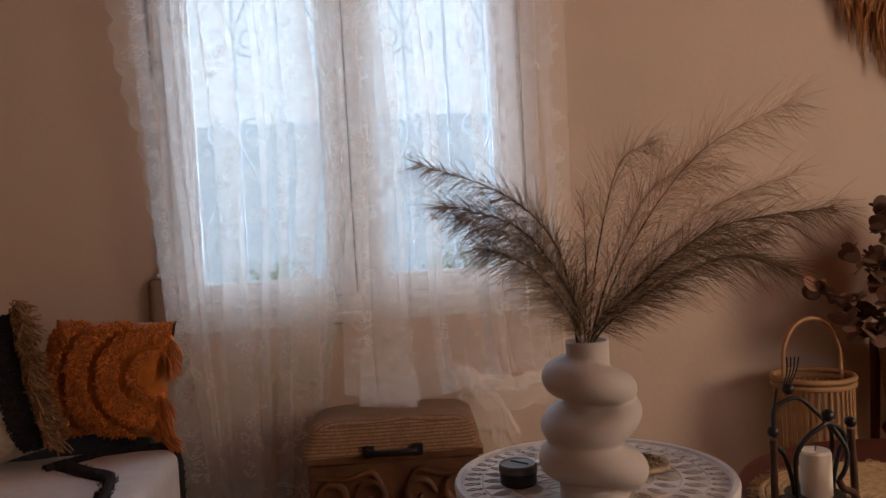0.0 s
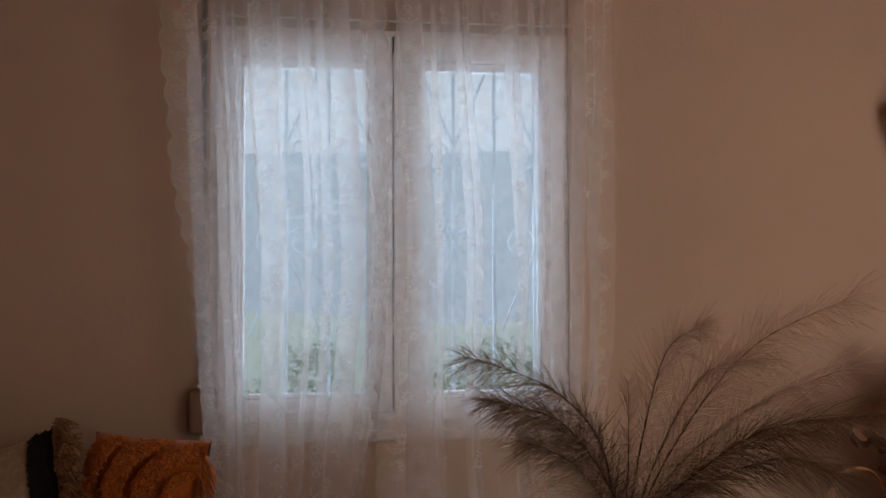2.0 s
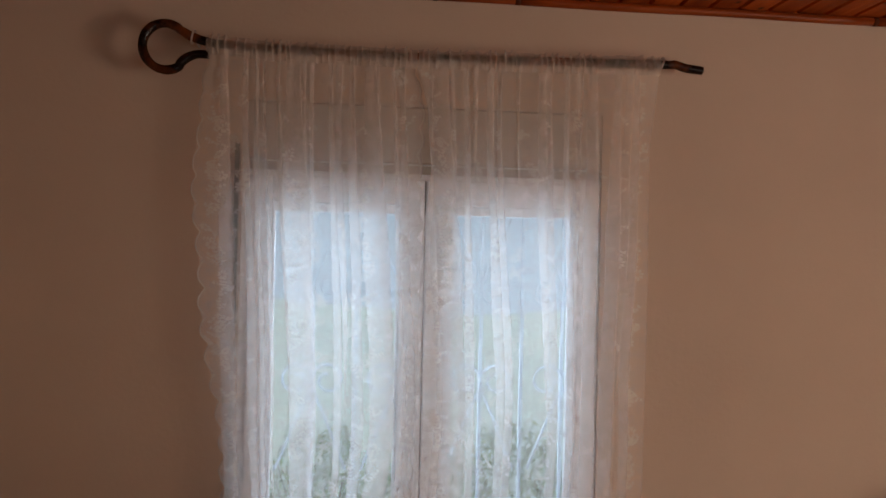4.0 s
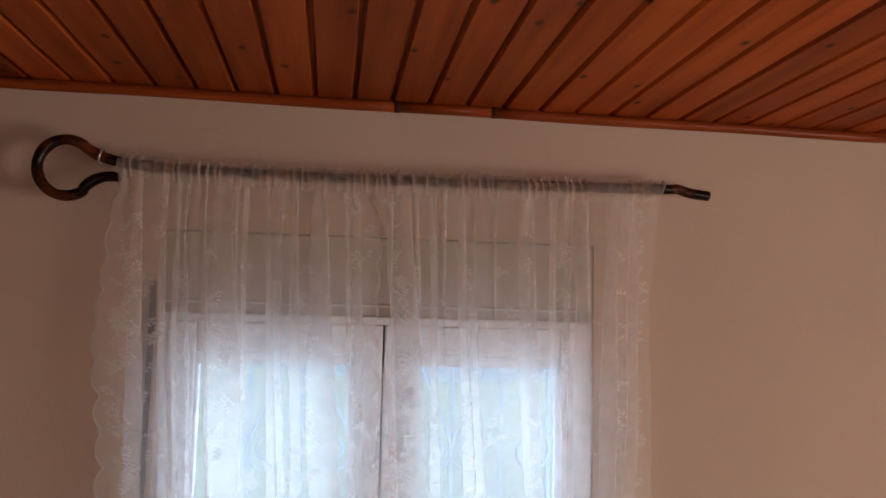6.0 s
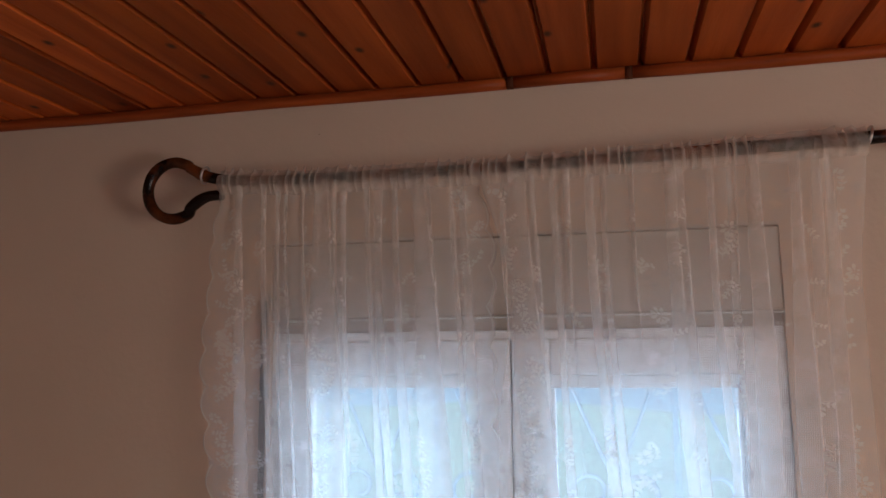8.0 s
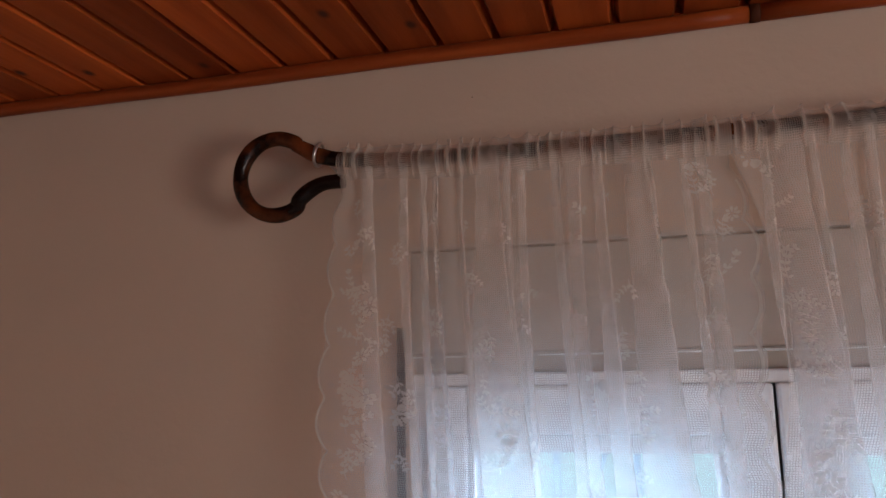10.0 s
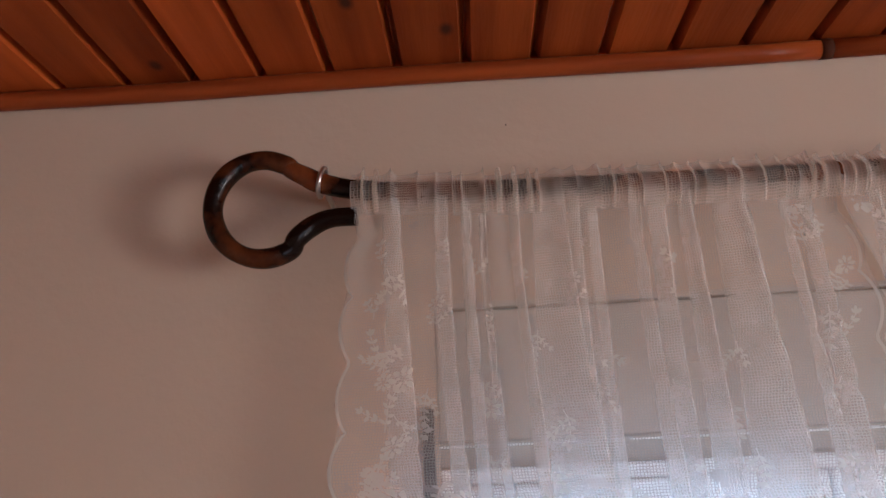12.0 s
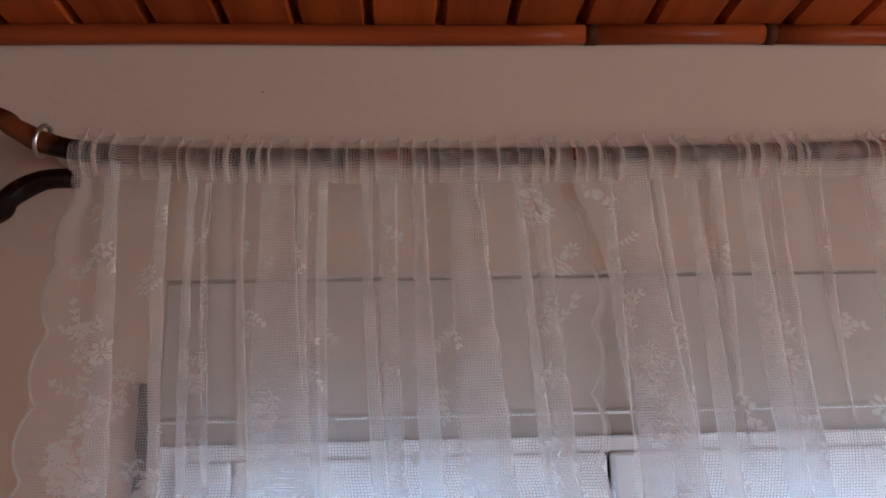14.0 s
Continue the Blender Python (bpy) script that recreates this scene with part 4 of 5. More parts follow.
for k in range(900):
    v = rnd.uniform(-1, 1)
    p = Vector((KW / 2 * (0.97 - 0.05 * (1 - v * v)), rnd.uniform(-0.02, 0.02), v * KH / 2))
    l = rnd.uniform(0.04, 0.085)
    q = p + Vector((rnd.uniform(0.3, 0.8), rnd.uniform(-0.9, -0.1), rnd.uniform(-0.3, 0.5))) * l * 0.6
    e = q + Vector((rnd.uniform(0, 0.8), rnd.uniform(-0.6, 0.1), rnd.uniform(-0.9, 0.1))) * l * 0.6
    tube(bm, smooth_line([p, q, e], 3), [0.0019] * 7, 4, cap=False)
tagged(part("fringe", bm, FRINGE, knit, "shaggy beige yarn fringe"), kind="stuff")

# ---- white carved round table and what stands on it ----
WHITE_WOOD = material("whitewashed_wood", (0.60, 0.55, 0.50), 0.6, second=(0.40, 0.34, 0.29), scale=9, bump=0.25, bump_scale=90)
CARVE_DARK = material("carved_groove", (0.50, 0.445, 0.39), 0.8, vary=0.2, bump=0.2)
TX, TY, TZ = 0.372, -0.865, 0.652
table = thing("round_side_table", (TX, TY, 0), "round whitewashed table with carved flower ornament", "side table")
bm = bmesh.new()
lathe(bm, [(0, TZ - 0.03), (0.24, TZ - 0.03), (0.25, TZ - 0.024), (0.252, TZ - 0.004), (0.249, TZ + 0.002), (0.240, TZ + 0.002), (0.236, TZ - 0.003), (0, TZ - 0.003)], 72)
part("tabletop", bm, WHITE_WOOD, table, smooth=False)


def relief_leaf(bm, r0, r1, a, w, z):
    """A raised pointed petal, hollow in the middle."""
    for s in (-1, 1):
        pts = []
        for k in range(7):
            t = k / 6
            r = r0 + (r1 - r0) * t
            o = s * w * math.sin(math.pi * t) / r
            pts.append((r * math.cos(a + o), r * math.sin(a + o), z))
        tube(bm, pts, 0.0012, 4)


rings = ((48, 0.212, 0.233, 0.006), (48, 0.204, 0.214, 0.004), (32, 0.160, 0.198, 0.009), (32, 0.168, 0.190, 0.004), (24, 0.112, 0.150, 0.009), (24, 0.12, 0.142, 0.004), (18, 0.062, 0.104, 0.008), (10, 0.02, 0.056, 0.009))
for cnt, r0, r1, w in rings:
    one = bmesh.new()
    relief_leaf(one, r0, r1, 0.0, w, TZ - 0.0022)
    first = part("carved_petal", one, CARVE_DARK, table, smooth=True)
    for k in range(1, cnt):
        o = new("carved_petal", first.data)
        o.parent = table
        o.matrix_basis = pose(0, 0, 0, 0, 0, 360 * k / cnt + (5 if cnt == 24 and w < 0.01 else 0))
bm = bmesh.new()
for r in (0.058, 0.107, 0.154, 0.201):
    tube(bm, [(r * math.cos(a), r * math.sin(a), TZ - 0.0025) for a in (2 * math.pi * k / 72 for k in range(73))], 0.0011, 5, cap=False)
part("carved_ring", bm, CARVE_DARK, table, smooth=True)
for k in range(3):
    a = radians(30 + 120 * k)
    bm = bmesh.new()
    tube(bm, [(0.17 * math.cos(a), 0.17 * math.sin(a), TZ - 0.03), (0.20 * math.cos(a), 0.20 * math.sin(a), 0)], [0.02, 0.013], 12)
    part("leg", bm, WHITE_WOOD, table, smooth=True)

CERAMIC = material("matte_ceramic", (0.42, 0.36, 0.31), 0.75, vary=0.05, scale=10, bump=0.25, bump_scale=260, distance=0.002)
vase = thing("ceramic_vase", (0.343, -0.955, TZ - 0.002), "matte off-white ceramic vase of stacked twisted bulges", "vase")
bm = bmesh.new()
seg = 64
# bulges: (height of the middle, radius, half height, way of the tilt, tilt)
bulges = ((0.058, 0.091, 0.042, 3.6, 0.15), (0.128, 0.085, 0.034, 0.4, 0.18), (0.193, 0.079, 0.033, 2.9, 0.14))
rows = []
for k in range(64):
    z = 0.262 * k / 63
    rows.append(z)


def vase_radius(z, a):
    r = 0.036 if z > 0.205 else 0.045
    if z < 0.022:
        r = 0.058
    for cz, cr, hh, way, tilt in bulges:
        zz = z - cz - tilt * cr * (math.cos(a - way) + 0.35 * math.cos(2 * a + way))
        t = zz / hh
        if abs(t) < 1:
            r = max(r, 0.040 + (cr - 0.040) * math.sqrt(1 - t * t))
    return r


outer = []
for z in rows:
    outer.append([bm.verts.new((vase_radius(z, 2 * math.pi * k / seg) * math.cos(2 * math.pi * k / seg), vase_radius(z, 2 * math.pi * k / seg) * math.sin(2 * math.pi * k / seg), z)) for k in range(seg)])
inner = [[bm.verts.new((0.031 * math.cos(2 * math.pi * k / seg), 0.031 * math.sin(2 * math.pi * k / seg), z)) for k in range(seg)] for z in (0.262, 0.18)]
allr = outer + inner
for a, b in zip(allr, allr[1:]):
    for k in range(seg):
        bm.faces.new((a[k], a[(k + 1) % seg], b[(k + 1) % seg], b[k]))
bm.faces.new(outer[0][::-1])
bm.faces.new(inner[-1])
bmesh.ops.smooth_vert(bm, verts=[v for r in outer[2:-2] for v in r], factor=0.5, use_axis_x=True, use_axis_y=True, use_axis_z=True)
part("body", bm, CERAMIC, vase, smooth=True)

PLUME = material("dry_plume_fibre", (0.21, 0.145, 0.09), 0.9, vary=0.3, scale=20, bump=0.0, per_island=0.3)
PLUME_PALE = material("pale_plume_fibre", (0.62, 0.47, 0.34), 0.9, vary=0.25, scale=20, bump=0.0, per_island=0.3)
PLUME_STEM = material("dry_plume_stem", (0.06, 0.038, 0.024), 0.8, vary=0.3, scale=30, bump=0.1)


def plume(way, depth, seed, hair, hang, start=0.31, dense=520, pale=False):
    """A feathery grass head: an arching stem with fine fibres on both sides; way is (x, z) from the lower stem to the tip, depth the tip's y."""
    rnd = random.Random(seed)
    base = Vector((0.343 + rnd.uniform(-0.016, 0.016), -0.955 + rnd.uniform(-0.014, 0.014), 0.87))
    ob = thing("pampas_plume", base, "dry brown feathery grass plume standing in the vase", "dried plume", "plumes in the vase")
    pts = [Vector((x, -0.955 + (depth + 0.955) * (k + 1) / len(way), z)) - base for k, (x, z) in enumerate(way)]
    line = smooth_line([Vector((0, 0, -0.12)), Vector((0, 0, 0.02)) + pts[0] * 0.06] + pts, 12)
    bm = bmesh.new()
    tube(bm, line, [0.0027 * (1 - 0.85 * i / (len(line) - 1)) for i in range(len(line))], 6)
    part("stem", bm, PLUME_STEM, ob, smooth=True)
    bm = bmesh.new()
    n = len(line) - 1
    for k in range(int(dense * 0.8)):
        f = start + (1 - start) * rnd.random() ** 0.9
        i = min(int(f * n), n - 1)
        p = line[i].lerp(line[i + 1], f * n - i)
        d = (line[i + 1] - line[i]).normalized()
        t = (f - start) / (1 - start)
        l = hair * (0.45 + 0.6 * math.sin(math.pi * min(1, t * 0.8 + 0.12))) * rnd.uniform(0.5, 1.2)
        a = rnd.uniform(0, 2 * math.pi)
        u = d.orthogonal().normalized()
        sd = u * math.cos(a) + d.cross(u) * math.sin(a)
        out = (d * rnd.uniform(0.5, 1.0) + sd * rnd.uniform(0.4, 0.9) + Vector((0, 0, -hang * rnd.uniform(0.1, 1.2)))).normalized()
        q = p + out * l * 0.5
        e = q + (out + Vector((0, 0, -0.45 * hang)) + d * 0.2 + Vector((rnd.uniform(-1, 1), rnd.uniform(-1, 1), rnd.uniform(-1, 1))) * 0.10).normalized() * l * 0.5
        tube(bm, [p, q, e], [0.00050, 0.00042, 0.0002], 3, cap=False)
    tagged(part("fibre", bm, PLUME_PALE if pale else PLUME, ob, "fine brown feathery fibres"), kind="stuff")


plume(((0.299, 1.065), (0.212, 1.161), (0.072, 1.216)), -0.99, 1, 0.080, 0.55, dense=480)
plume(((0.301, 1.017), (0.224, 1.110), (0.103, 1.150)), -1.00, 2, 0.085, 0.55, dense=620)
plume(((0.320, 0.992), (0.246, 1.082), (0.140, 1.128)), -0.95, 13, 0.080, 0.5, dense=560)
plume(((0.317, 0.954), (0.253, 1.037), (0.165, 1.080)), -0.98, 3, 0.085, 0.45, dense=620)
plume(((0.353, 1.028), (0.359, 1.160)), -0.93, 4, 0.045, 0.05, dense=300, pale=True)
plume(((0.383, 1.065), (0.440, 1.210), (0.516, 1.251)), -0.87, 5, 0.085, 0.5, dense=460, pale=True)
plume(((0.434, 1.071), (0.566, 1.222), (0.740, 1.302)), -0.96, 6, 0.105, 0.5, start=0.35, dense=560, pale=True)
plume(((0.413, 1.053), (0.501, 1.172), (0.617, 1.198)), -0.90, 10, 0.105, 0.6, dense=560, pale=True)
plume(((0.442, 1.023), (0.592, 1.121), (0.771, 1.178)), -0.91, 7, 0.110, 0.6, dense=640, pale=True)
plume(((0.440, 1.003), (0.579, 1.090), (0.779, 1.112)), -1.00, 8, 0.100, 0.6, dense=700)
plume(((0.430, 0.985), (0.540, 1.050), (0.690, 1.075)), -0.94, 11, 0.090, 0.6, dense=560)
plume(((0.450, 0.985), (0.598, 1.039), (0.690, 1.013)), -0.99, 9, 0.090, 0.55, dense=680)

tin = thing("black_tin", (0.235, -0.86, TZ - 0.002), "small round dark tin with a stick lying on the lid", "tin")
bm = bmesh.new()
lathe(bm, [(0, 0), (0.030, 0), (0.033, 0.004), (0.033, 0.026), (0.0305, 0.028)], 40)
part("base", bm, BLACK_METAL, tin, smooth=False)
bm = bmesh.new()
lathe(bm, [(0.0345, 0.024), (0.0345, 0.034), (0.032, 0.0375), (0.028, 0.036), (0, 0.036)], 40)
part("lid", bm, material("dark_grey_lid", (0.09, 0.08, 0.075), 0.45, metal=0.4, vary=0.15, bump=0.05), tin)
bm = bmesh.new()
tube(bm, [(-0.01, 0.012, 0.039), (0.014, -0.018, 0.039)], 0.0016, 6)
part("stick", bm, BLACK_METAL, tin)

STRAWBOWL = material("straw_plait", (0.46, 0.34, 0.20), 0.85, second=(0.32, 0.22, 0.12), scale=50, bump=0.4, bump_scale=150)
coaster = thing("straw_dish", (0.465, -0.85, TZ - 0.002), "flat round plaited straw dish with dried seeds", "dish")
for k in range(6):
    bm = bmesh.new()
    r = 0.022 + 0.0065 * k
    tube(bm, [(r * math.cos(a), r * math.sin(a), 0.005 + 0.0009 * k) for a in (2 * math.pi * i / 48 for i in range(49))], 0.0042, 7, cap=False)
    part("plait", bm, STRAWBOWL, coaster, smooth=True)
bm = bmesh.new()
lathe(bm, [(0, 0.002), (0.024, 0.002), (0.024, 0.006), (0, 0.006)], 24)
part("bottom", bm, STRAWBOWL, coaster)
rnd = random.Random(8)
bm = bmesh.new()
for k in range(260):
    a, r = rnd.uniform(0, 6.28), 0.042 * rnd.random() ** 0.5
    c = Vector((r * math.cos(a), r * math.sin(a), 0.012 + rnd.uniform(0, 0.006)))
    d = Vector((rnd.uniform(-1, 1), rnd.uniform(-1, 1), rnd.uniform(-0.4, 0.4))) * 0.005
    tube(bm, [c - d, c, c + d], [0.0006, 0.0019, 0.0006], 5)
tagged(part("seed", bm, material("dried_seeds", (0.22, 0.14, 0.07), 0.8, vary=0.3, per_island=0.4, bump=0), coaster, "heap of brown dried seeds"), kind="stuff")

# ---- dark table with straw mat, candle holder ----
MAHOGANY = material("dark_red_wood", (0.10, 0.022, 0.010), 0.55, second=(0.05, 0.012, 0.006), scale=6, stretch=(1, 6, 1), bump=0.08, spec=0.2)
DX, DY, DZ = 1.04, -0.93, 0.57
dark = thing("round_dark_table", (DX, DY, 0), "round dark reddish-brown wooden coffee table", "coffee table")
bm = bmesh.new()
lathe(bm, [(0, DZ - 0.035), (0.355, DZ - 0.035), (0.37, DZ - 0.025), (0.372, DZ - 0.006), (0.365, DZ), (0, DZ)], 72)
part("tabletop", bm, MAHOGANY, dark)
bm = bmesh.new()
lathe(bm, [(0, 0), (0.2, 0), (0.2, 0.02), (0.05, 0.05), (0.035, 0.2), (0.05, 0.4), (0.12, DZ - 0.035), (0, DZ - 0.035)], 36)
part("pedestal", bm, MAHOGANY, dark, smooth=True)

STRAW = material("golden_straw", (0.50, 0.34, 0.16), 0.85, second=(0.34, 0.21, 0.09), scale=60, bump=0.5, bump_scale=160, per_island=0.2)
mat_thing = thing("straw_place_mat", (0.905, -0.965, DZ), "round golden woven straw mat with frayed edge", "place mat")
bm = bmesh.new()
turns, pts = 19, []
for k in range(turns * 40):
    a = 2 * math.pi * k / 40
    r = 0.008 + 0.226 * k / (turns * 40) + 0.0012 * math.sin(a * 11)
    pts.append((r * math.cos(a), r * math.sin(a), 0.006 + 0.0008 * math.sin(a * 23)))
tube(bm, pts, 0.0062, 6)
part("spiral_cord", bm, STRAW, mat_thing, smooth=True)
rnd = random.Random(12)
bm = bmesh.new()
for k in range(420):
    a = rnd.uniform(0, 2 * math.pi)
    l = rnd.uniform(0.008, 0.022)
    b = a + rnd.uniform(-0.04, 0.04)
    tube(bm, [(0.232 * math.cos(a), 0.232 * math.sin(a), 0.006), ((0.234 + l) * math.cos(b), (0.234 + l) * math.sin(b), rnd.uniform(0.002, 0.012))], [0.0014, 0.0006], 4, cap=False)
tagged(part("frayed_edge", bm, STRAW, mat_thing, "frayed straw ends"), kind="stuff")

holder = thing("candle_holder", (0.735, -0.975, DZ + 0.013), "black wrought-iron candle holder of bent rods and balls", "candle holder")
FE = material("black_iron", (0.022, 0.02, 0.02), 0.42, metal=0.7, vary=0.3, bump=0.15)
RUST = material("rusty_iron", (0.06, 0.026, 0.013), 0.7, metal=0.3, vary=0.4, scale=30, bump=0.2)


def rod_part(pts, r=0.0041, mat=FE):
    bm = bmesh.new()
    tube(bm, smooth_line(pts, 6), r, 8)
    return part("rod", bm, mat, holder, smooth=True)


def ball(at, r=0.0105):
    bm = bmesh.new()
    bmesh.ops.create_icosphere(bm, subdivisions=2, radius=r, matrix=Matrix.Translation(at))
    part("ball", bm, FE, holder, smooth=True)


for hx, hy in ((-0.075, 0.0), (0.085, 0.01), (-0.012, 0.065), (0.02, -0.075)):
    s = 1 if hx > 0 else -1
    if abs(hy) < 0.05:
        rod_part([(hx, hy, 0.0), (hx, hy, 0.05), (hx * 0.98, hy, 0.10), (hx * 0.97, hy, 0.135)], 0.0065, RUST)
        ball((hx * 0.97, hy, 0.148))
        rod_part([(hx * 0.97, hy, 0.125), (hx * 0.72, hy, 0.105), (hx * 0.55, hy, 0.06), (hx * 0.5, hy, 0.03)])
for k in range(4):
    rod_part([(-0.02 + 0.004 * k, 0.045, 0.215), (-0.012 + 0.006 * k, 0.045, 0.24), (-0.012 + 0.008 * k, 0.045, 0.265)], 0.0014)
ball((-0.012, 0.045, 0.208), 0.011)
ball((0.018, -0.02, 0.172), 0.011)
rod_part([(-0.045, 0.04, 0.10), (-0.045, 0.042, 0.165), (-0.03, 0.045, 0.182), (0.005, 0.045, 0.19), (0.035, 0.04, 0.165), (0.058, 0.03, 0.13), (0.055, 0.03, 0.08)])
rod_part([(-0.05, -0.03, 0.035), (-0.052, -0.03, 0.105), (-0.03, -0.03, 0.140), (-0.005, -0.03, 0.155), (0.015, -0.025, 0.16), (0.045, -0.02, 0.14), (0.048, -0.02, 0.10)])
rod_part([(0.018, -0.03, 0.155), (0.032, -0.045, 0.12), (0.026, -0.05, 0.09), (0.012, -0.05, 0.07)])
rod_part([(0.012, -0.05, 0.07), (0.02, -0.05, 0.055), (0.045, -0.045, 0.04), (0.058, -0.04, 0.0)], 0.006, RUST)
rod_part([(-0.074, 0.0, 0.148), (-0.07, 0.0, 0.18), (-0.062, 0.0, 0.222)], 0.0022)
bm = bmesh.new()
tube(bm, [(0.08 * math.cos(a), 0.07 * math.sin(a), 0.005) for a in (2 * math.pi * k / 40 for k in range(41))], 0.005, 8, cap=False)
part("base_ring", bm, FE, holder, smooth=True)
bm = bmesh.new()
lathe(bm, [(0, 0.028), (0.044, 0.028), (0.050, 0.033), (0.047, 0.034), (0, 0.031)], 36)
part("plate", bm, FE, holder)
rod_part([(-0.075, 0.0, 0.006), (-0.03, 0.0, 0.028), (0.03, 0.0, 0.028), (0.08, 0.0, 0.006)])
WAX = material("cream_wax", (0.70, 0.60, 0.46), 0.55, vary=0.05, bump=0.1)
candle = thing("pillar_candle", (0.733, -0.985, DZ + 0.045), "cream pillar candle on the iron holder", "candle")
bm = bmesh.new()
lathe(bm, [(0, 0), (0.024, 0), (0.0255, 0.003), (0.0255, 0.076), (0.0235, 0.080), (0.019, 0.078), (0, 0.076)], 40)
part("wax", bm, WAX, candle, smooth=False)
bm = bmesh.new()
tube(bm, [(0, 0, 0.078), (0.001, 0, 0.088)], 0.001, 5)
part("wick", bm, GAP, candle)

# ---- bamboo lantern, plant, straw shade by the wall ----
BAMBOO = material("bamboo_slat", (0.42, 0.24, 0.10), 0.55, second=(0.28, 0.14, 0.055), scale=25, bump=0.15, per_object=0.2)
lantern = thing("bamboo_lantern", (1.268, -0.20, 0), "tall bamboo slat lantern with arched handle", "lantern")
R = 0.104
for z, r in ((0.015, R), (0.34, R), (0.622, R + 0.002), (0.640, R + 0.003)):
    bm = bmesh.new()
    tube(bm, [(r * math.cos(a), r * math.sin(a), z) for a in (2 * math.pi * k / 48 for k in range(49))], 0.008, 8, cap=False)
    part("hoop", bm, BAMBOO, lantern, smooth=True)
bm = bmesh.new()
box(bm, -0.0042, 0.0042, -0.002, 0.002, 0.01, 0.63, 0.001, 1)
slat = part("slat", bm, BAMBOO, lantern)
slat.matrix_basis = pose(R, 0, 0, 0, 0, 90)
for k in range(1, 40):
    a = 360 * k / 40
    o = new("slat", slat.data)
    o.parent = lantern
    o.matrix_basis = pose(R * math.cos(radians(a)), R * math.sin(radians(a)), 0, 0, 0, a + 90)
bm = bmesh.new()
tube(bm, smooth_line([(-0.092, 0, 0.56), (-0.090, 0, 0.66), (-0.084, 0, 0.73), (-0.052, 0, 0.785), (0, 0, 0.805), (0.052, 0, 0.785), (0.084, 0, 0.73), (0.090, 0, 0.66), (0.092, 0, 0.56)], 7), 0.0055, 8)
part("handle", bm, BAMBOO, lantern, smooth=True)
bm = bmesh.new()
lathe(bm, [(0, 0), (R, 0), (R, 0.012), (0, 0.012)], 36)
part("bottom", bm, BAMBOO, lantern)

pot = thing("rattan_planter", (1.64, -0.26, 0), "brown woven rattan planter on dark wooden legs", "planter")
RATTAN = weave_material("woven_rattan", (0.30, 0.13, 0.05), (0.09, 0.035, 0.015), 0.011)
bm = bmesh.new()
lathe(bm, [(0, 0.47), (0.145, 0.47), (0.165, 0.71), (0.170, 0.718), (0.160, 0.718), (0.142, 0.49), (0, 0.49)], 48)
part("basket", bm, RATTAN, pot)
for k in range(4):
    a = radians(45 + 90 * k)
    bm = bmesh.new()
    tube(bm, [(0.20 * math.cos(a), 0.20 * math.sin(a), 0), (0.172 * math.cos(a), 0.172 * math.sin(a), 0.72)], [0.010, 0.015], 10)
    part("leg", bm, MAHOGANY, pot, smooth=True)
bm = bmesh.new()
tube(bm, [(0.155 * math.cos(a), 0.155 * math.sin(a), 0.46) for a in (2 * math.pi * k / 40 for k in range(41))], 0.009, 8, cap=False)
part("ring", bm, MAHOGANY, pot, smooth=True)
EUC = material("dried_round_leaf", (0.19, 0.09, 0.052), 0.7, second=(0.10, 0.048, 0.03), scale=20, bump=0.15, per_object=0.35)
rnd = random.Random(31)
bm = bmesh.new()
prof = [(0.5 - 0.5 * math.cos(2 * math.pi * k / 12), 0.45 * math.sin(2 * math.pi * k / 12)) for k in range(12)]
c = bm.verts.new((0.5, 0, 0.06))
vs = [bm.verts.new((u, v, 0.10 * abs(v) + 0.05 * u * u)) for u, v in prof]
for i in range(12):
    bm.faces.new((c, vs[i], vs[(i + 1) % 12]))
leaf_data = bpy.data.meshes.new("leaf")
bm.to_mesh(leaf_data)
bm.free()
leaf_data.polygons.foreach_set("use_smooth", [True] * len(leaf_data.polygons))
leaf_data.materials.append(EUC)
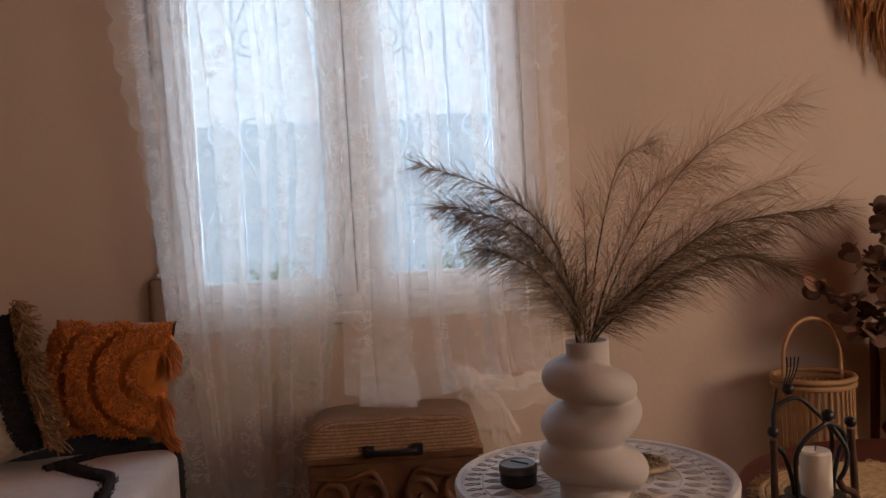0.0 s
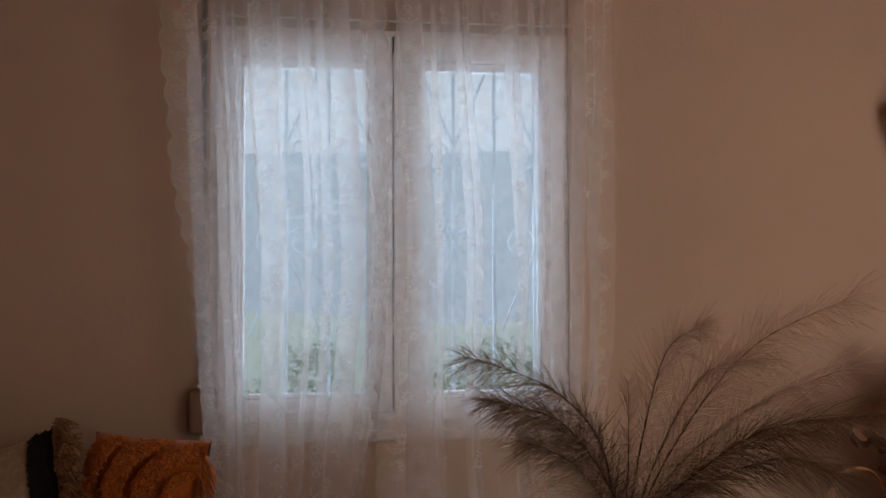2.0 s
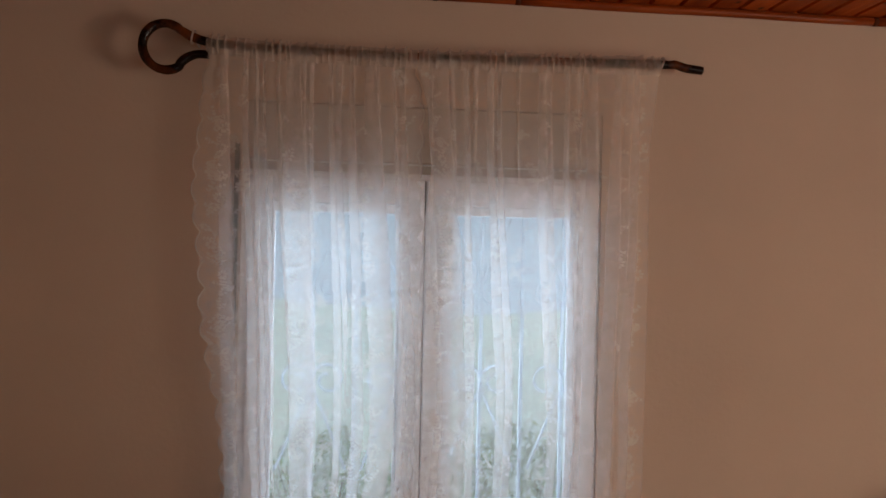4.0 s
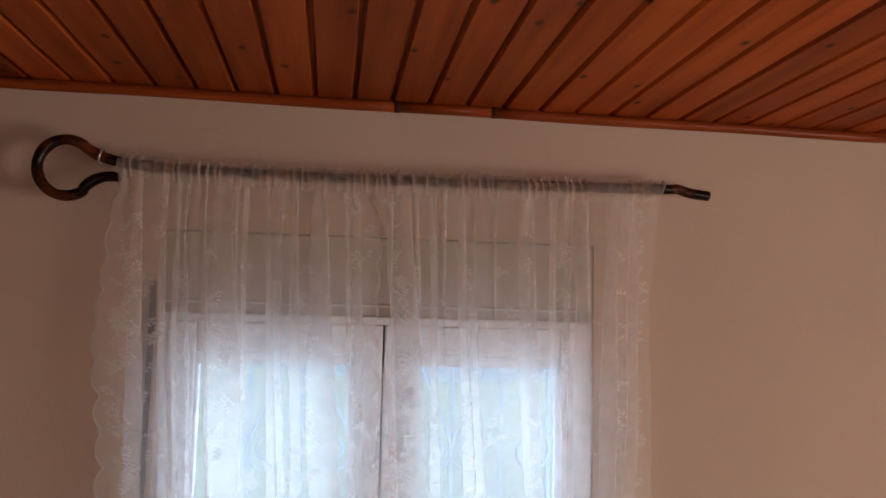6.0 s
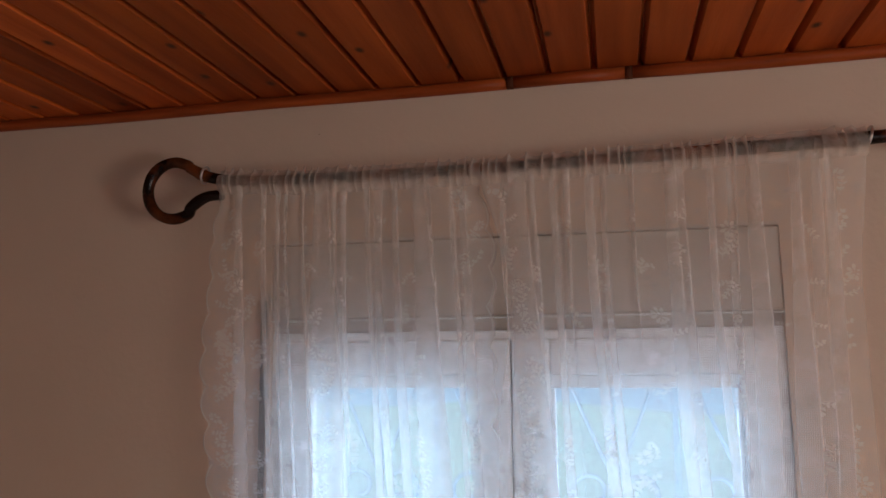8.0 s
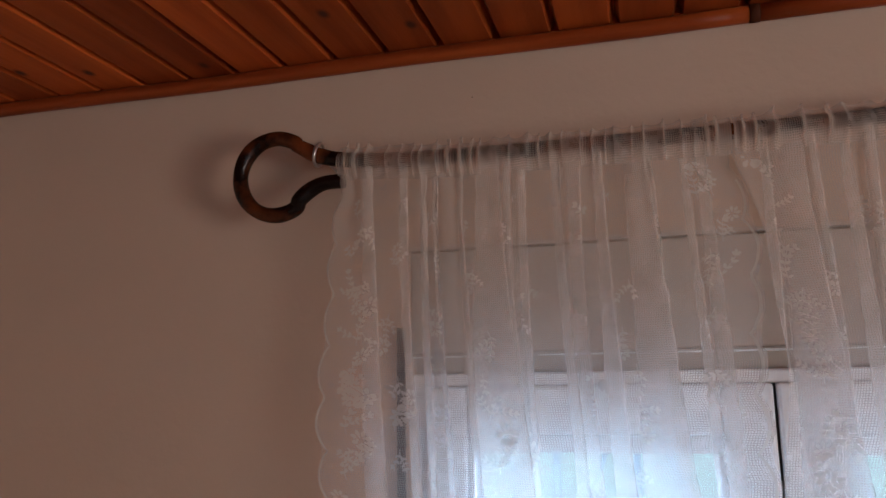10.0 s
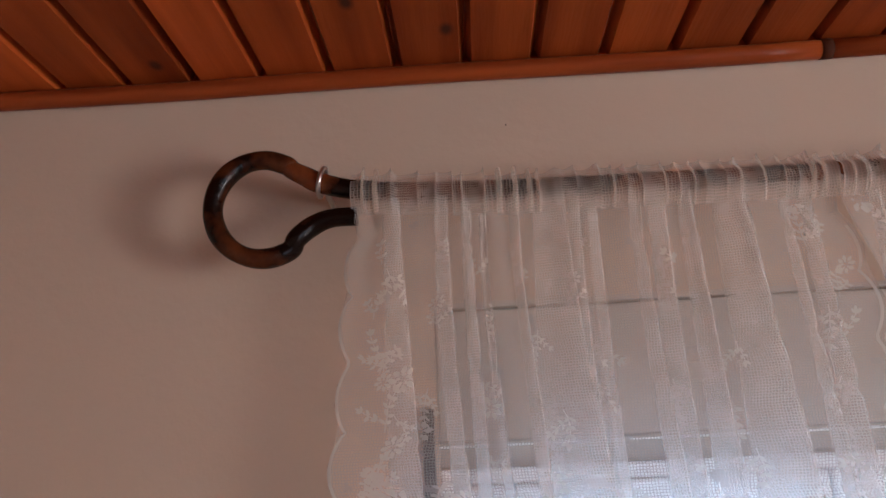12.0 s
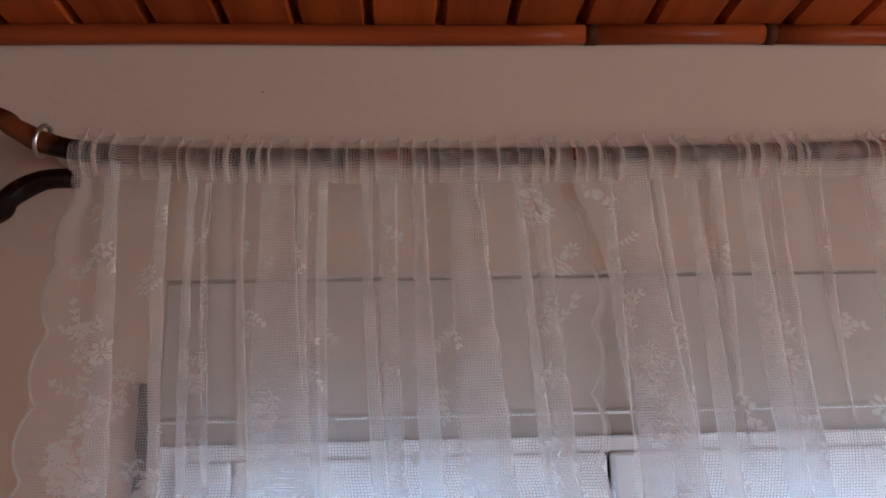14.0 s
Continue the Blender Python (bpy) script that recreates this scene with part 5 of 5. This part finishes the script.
for k, tip in enumerate(((-0.36, 0.06, 0.90), (-0.28, 0.02, 1.0), (-0.14, 0.04, 1.12), (-0.05, 0.0, 1.10), (-0.22, -0.05, 0.86), (0.04, 0.02, 1.14), (0.15, 0.05, 1.05), (-0.10, -0.08, 0.95), (-0.32, 0.0, 0.80), (-0.18, 0.06, 0.98), (-0.24, -0.06, 1.06), (-0.02, -0.06, 1.0))):
    sprig_ob = thing("dried_branch", (1.64 + 0.01 * k - 0.04, -0.26, 0.50), "dried branch with round dark brown leaves in the planter", "dried branch", "branches in the planter")
    t = Vector(tip) - Vector((0.01 * k - 0.04, 0, 0.50))
    line = smooth_line([(0, 0, 0), Vector((t.x * 0.25, t.y * 0.25, t.z * 0.6)), t], 9)
    bm = bmesh.new()
    tube(bm, line, [0.003 * (1 - 0.6 * i / 18) for i in range(19)], 6)
    part("twig", bm, PLUME_STEM, sprig_ob, smooth=True)
    for j in range(72):
        f = 6 + 12 * rnd.random()
        p = line[min(int(f), 18)]
        o = new("leaf", leaf_data)
        o.parent = sprig_ob
        s = rnd.uniform(0.036, 0.058)
        o.matrix_basis = Matrix.LocRotScale(p, Euler((rnd.uniform(-1.2, 1.2), rnd.uniform(-1.0, 0.9), rnd.uniform(0, 6.28))), (s, s, s))

# straw hanging high on the wall beside the window
hanging = thing("straw_wall_hanging", (1.875, -0.03, 2.31), "shaggy brown straw hanging on the wall", "wall hanging")
RAFFIA = material("brown_raffia", (0.44, 0.20, 0.065), 0.85, second=(0.20, 0.08, 0.024), scale=30, bump=0.2, per_island=0.45)
bm = bmesh.new()
tube(bm, [(0, 0.03, 0.05), (0, 0, 0.04), (0, -0.005, -0.05)], [0.012, 0.02, 0.03], 12)
part("binding", bm, DARK_WOOD, hanging, "dark bound straw knot")
rnd = random.Random(19)
bm = bmesh.new()
for k in range(330):
    f = rnd.uniform(-1, 1)
    x = f * 0.36
    l = -0.86 + 0.27 * abs(f) ** 1.5 + rnd.choice((0, 0, 0.05, 0.1)) * rnd.random() + rnd.uniform(-0.06, 0.06)
    d = -rnd.uniform(0.0, 0.05) * (1 - 0.4 * abs(f))
    b = rnd.uniform(-0.02, 0.02)
    tube(bm, [(0.03 * f, 0, -0.02), (x * 0.5 + b, d, l * 0.5), (x + 0.5 * b, d * 1.2, l * 0.85), (x + rnd.uniform(-0.012, 0.012), d * 1.2, l)], [0.0018, 0.0032, 0.003, 0.0014], 5, cap=False)
tagged(part("straw_strand", bm, RAFFIA, hanging, "long ragged brown straw strands"), kind="stuff")
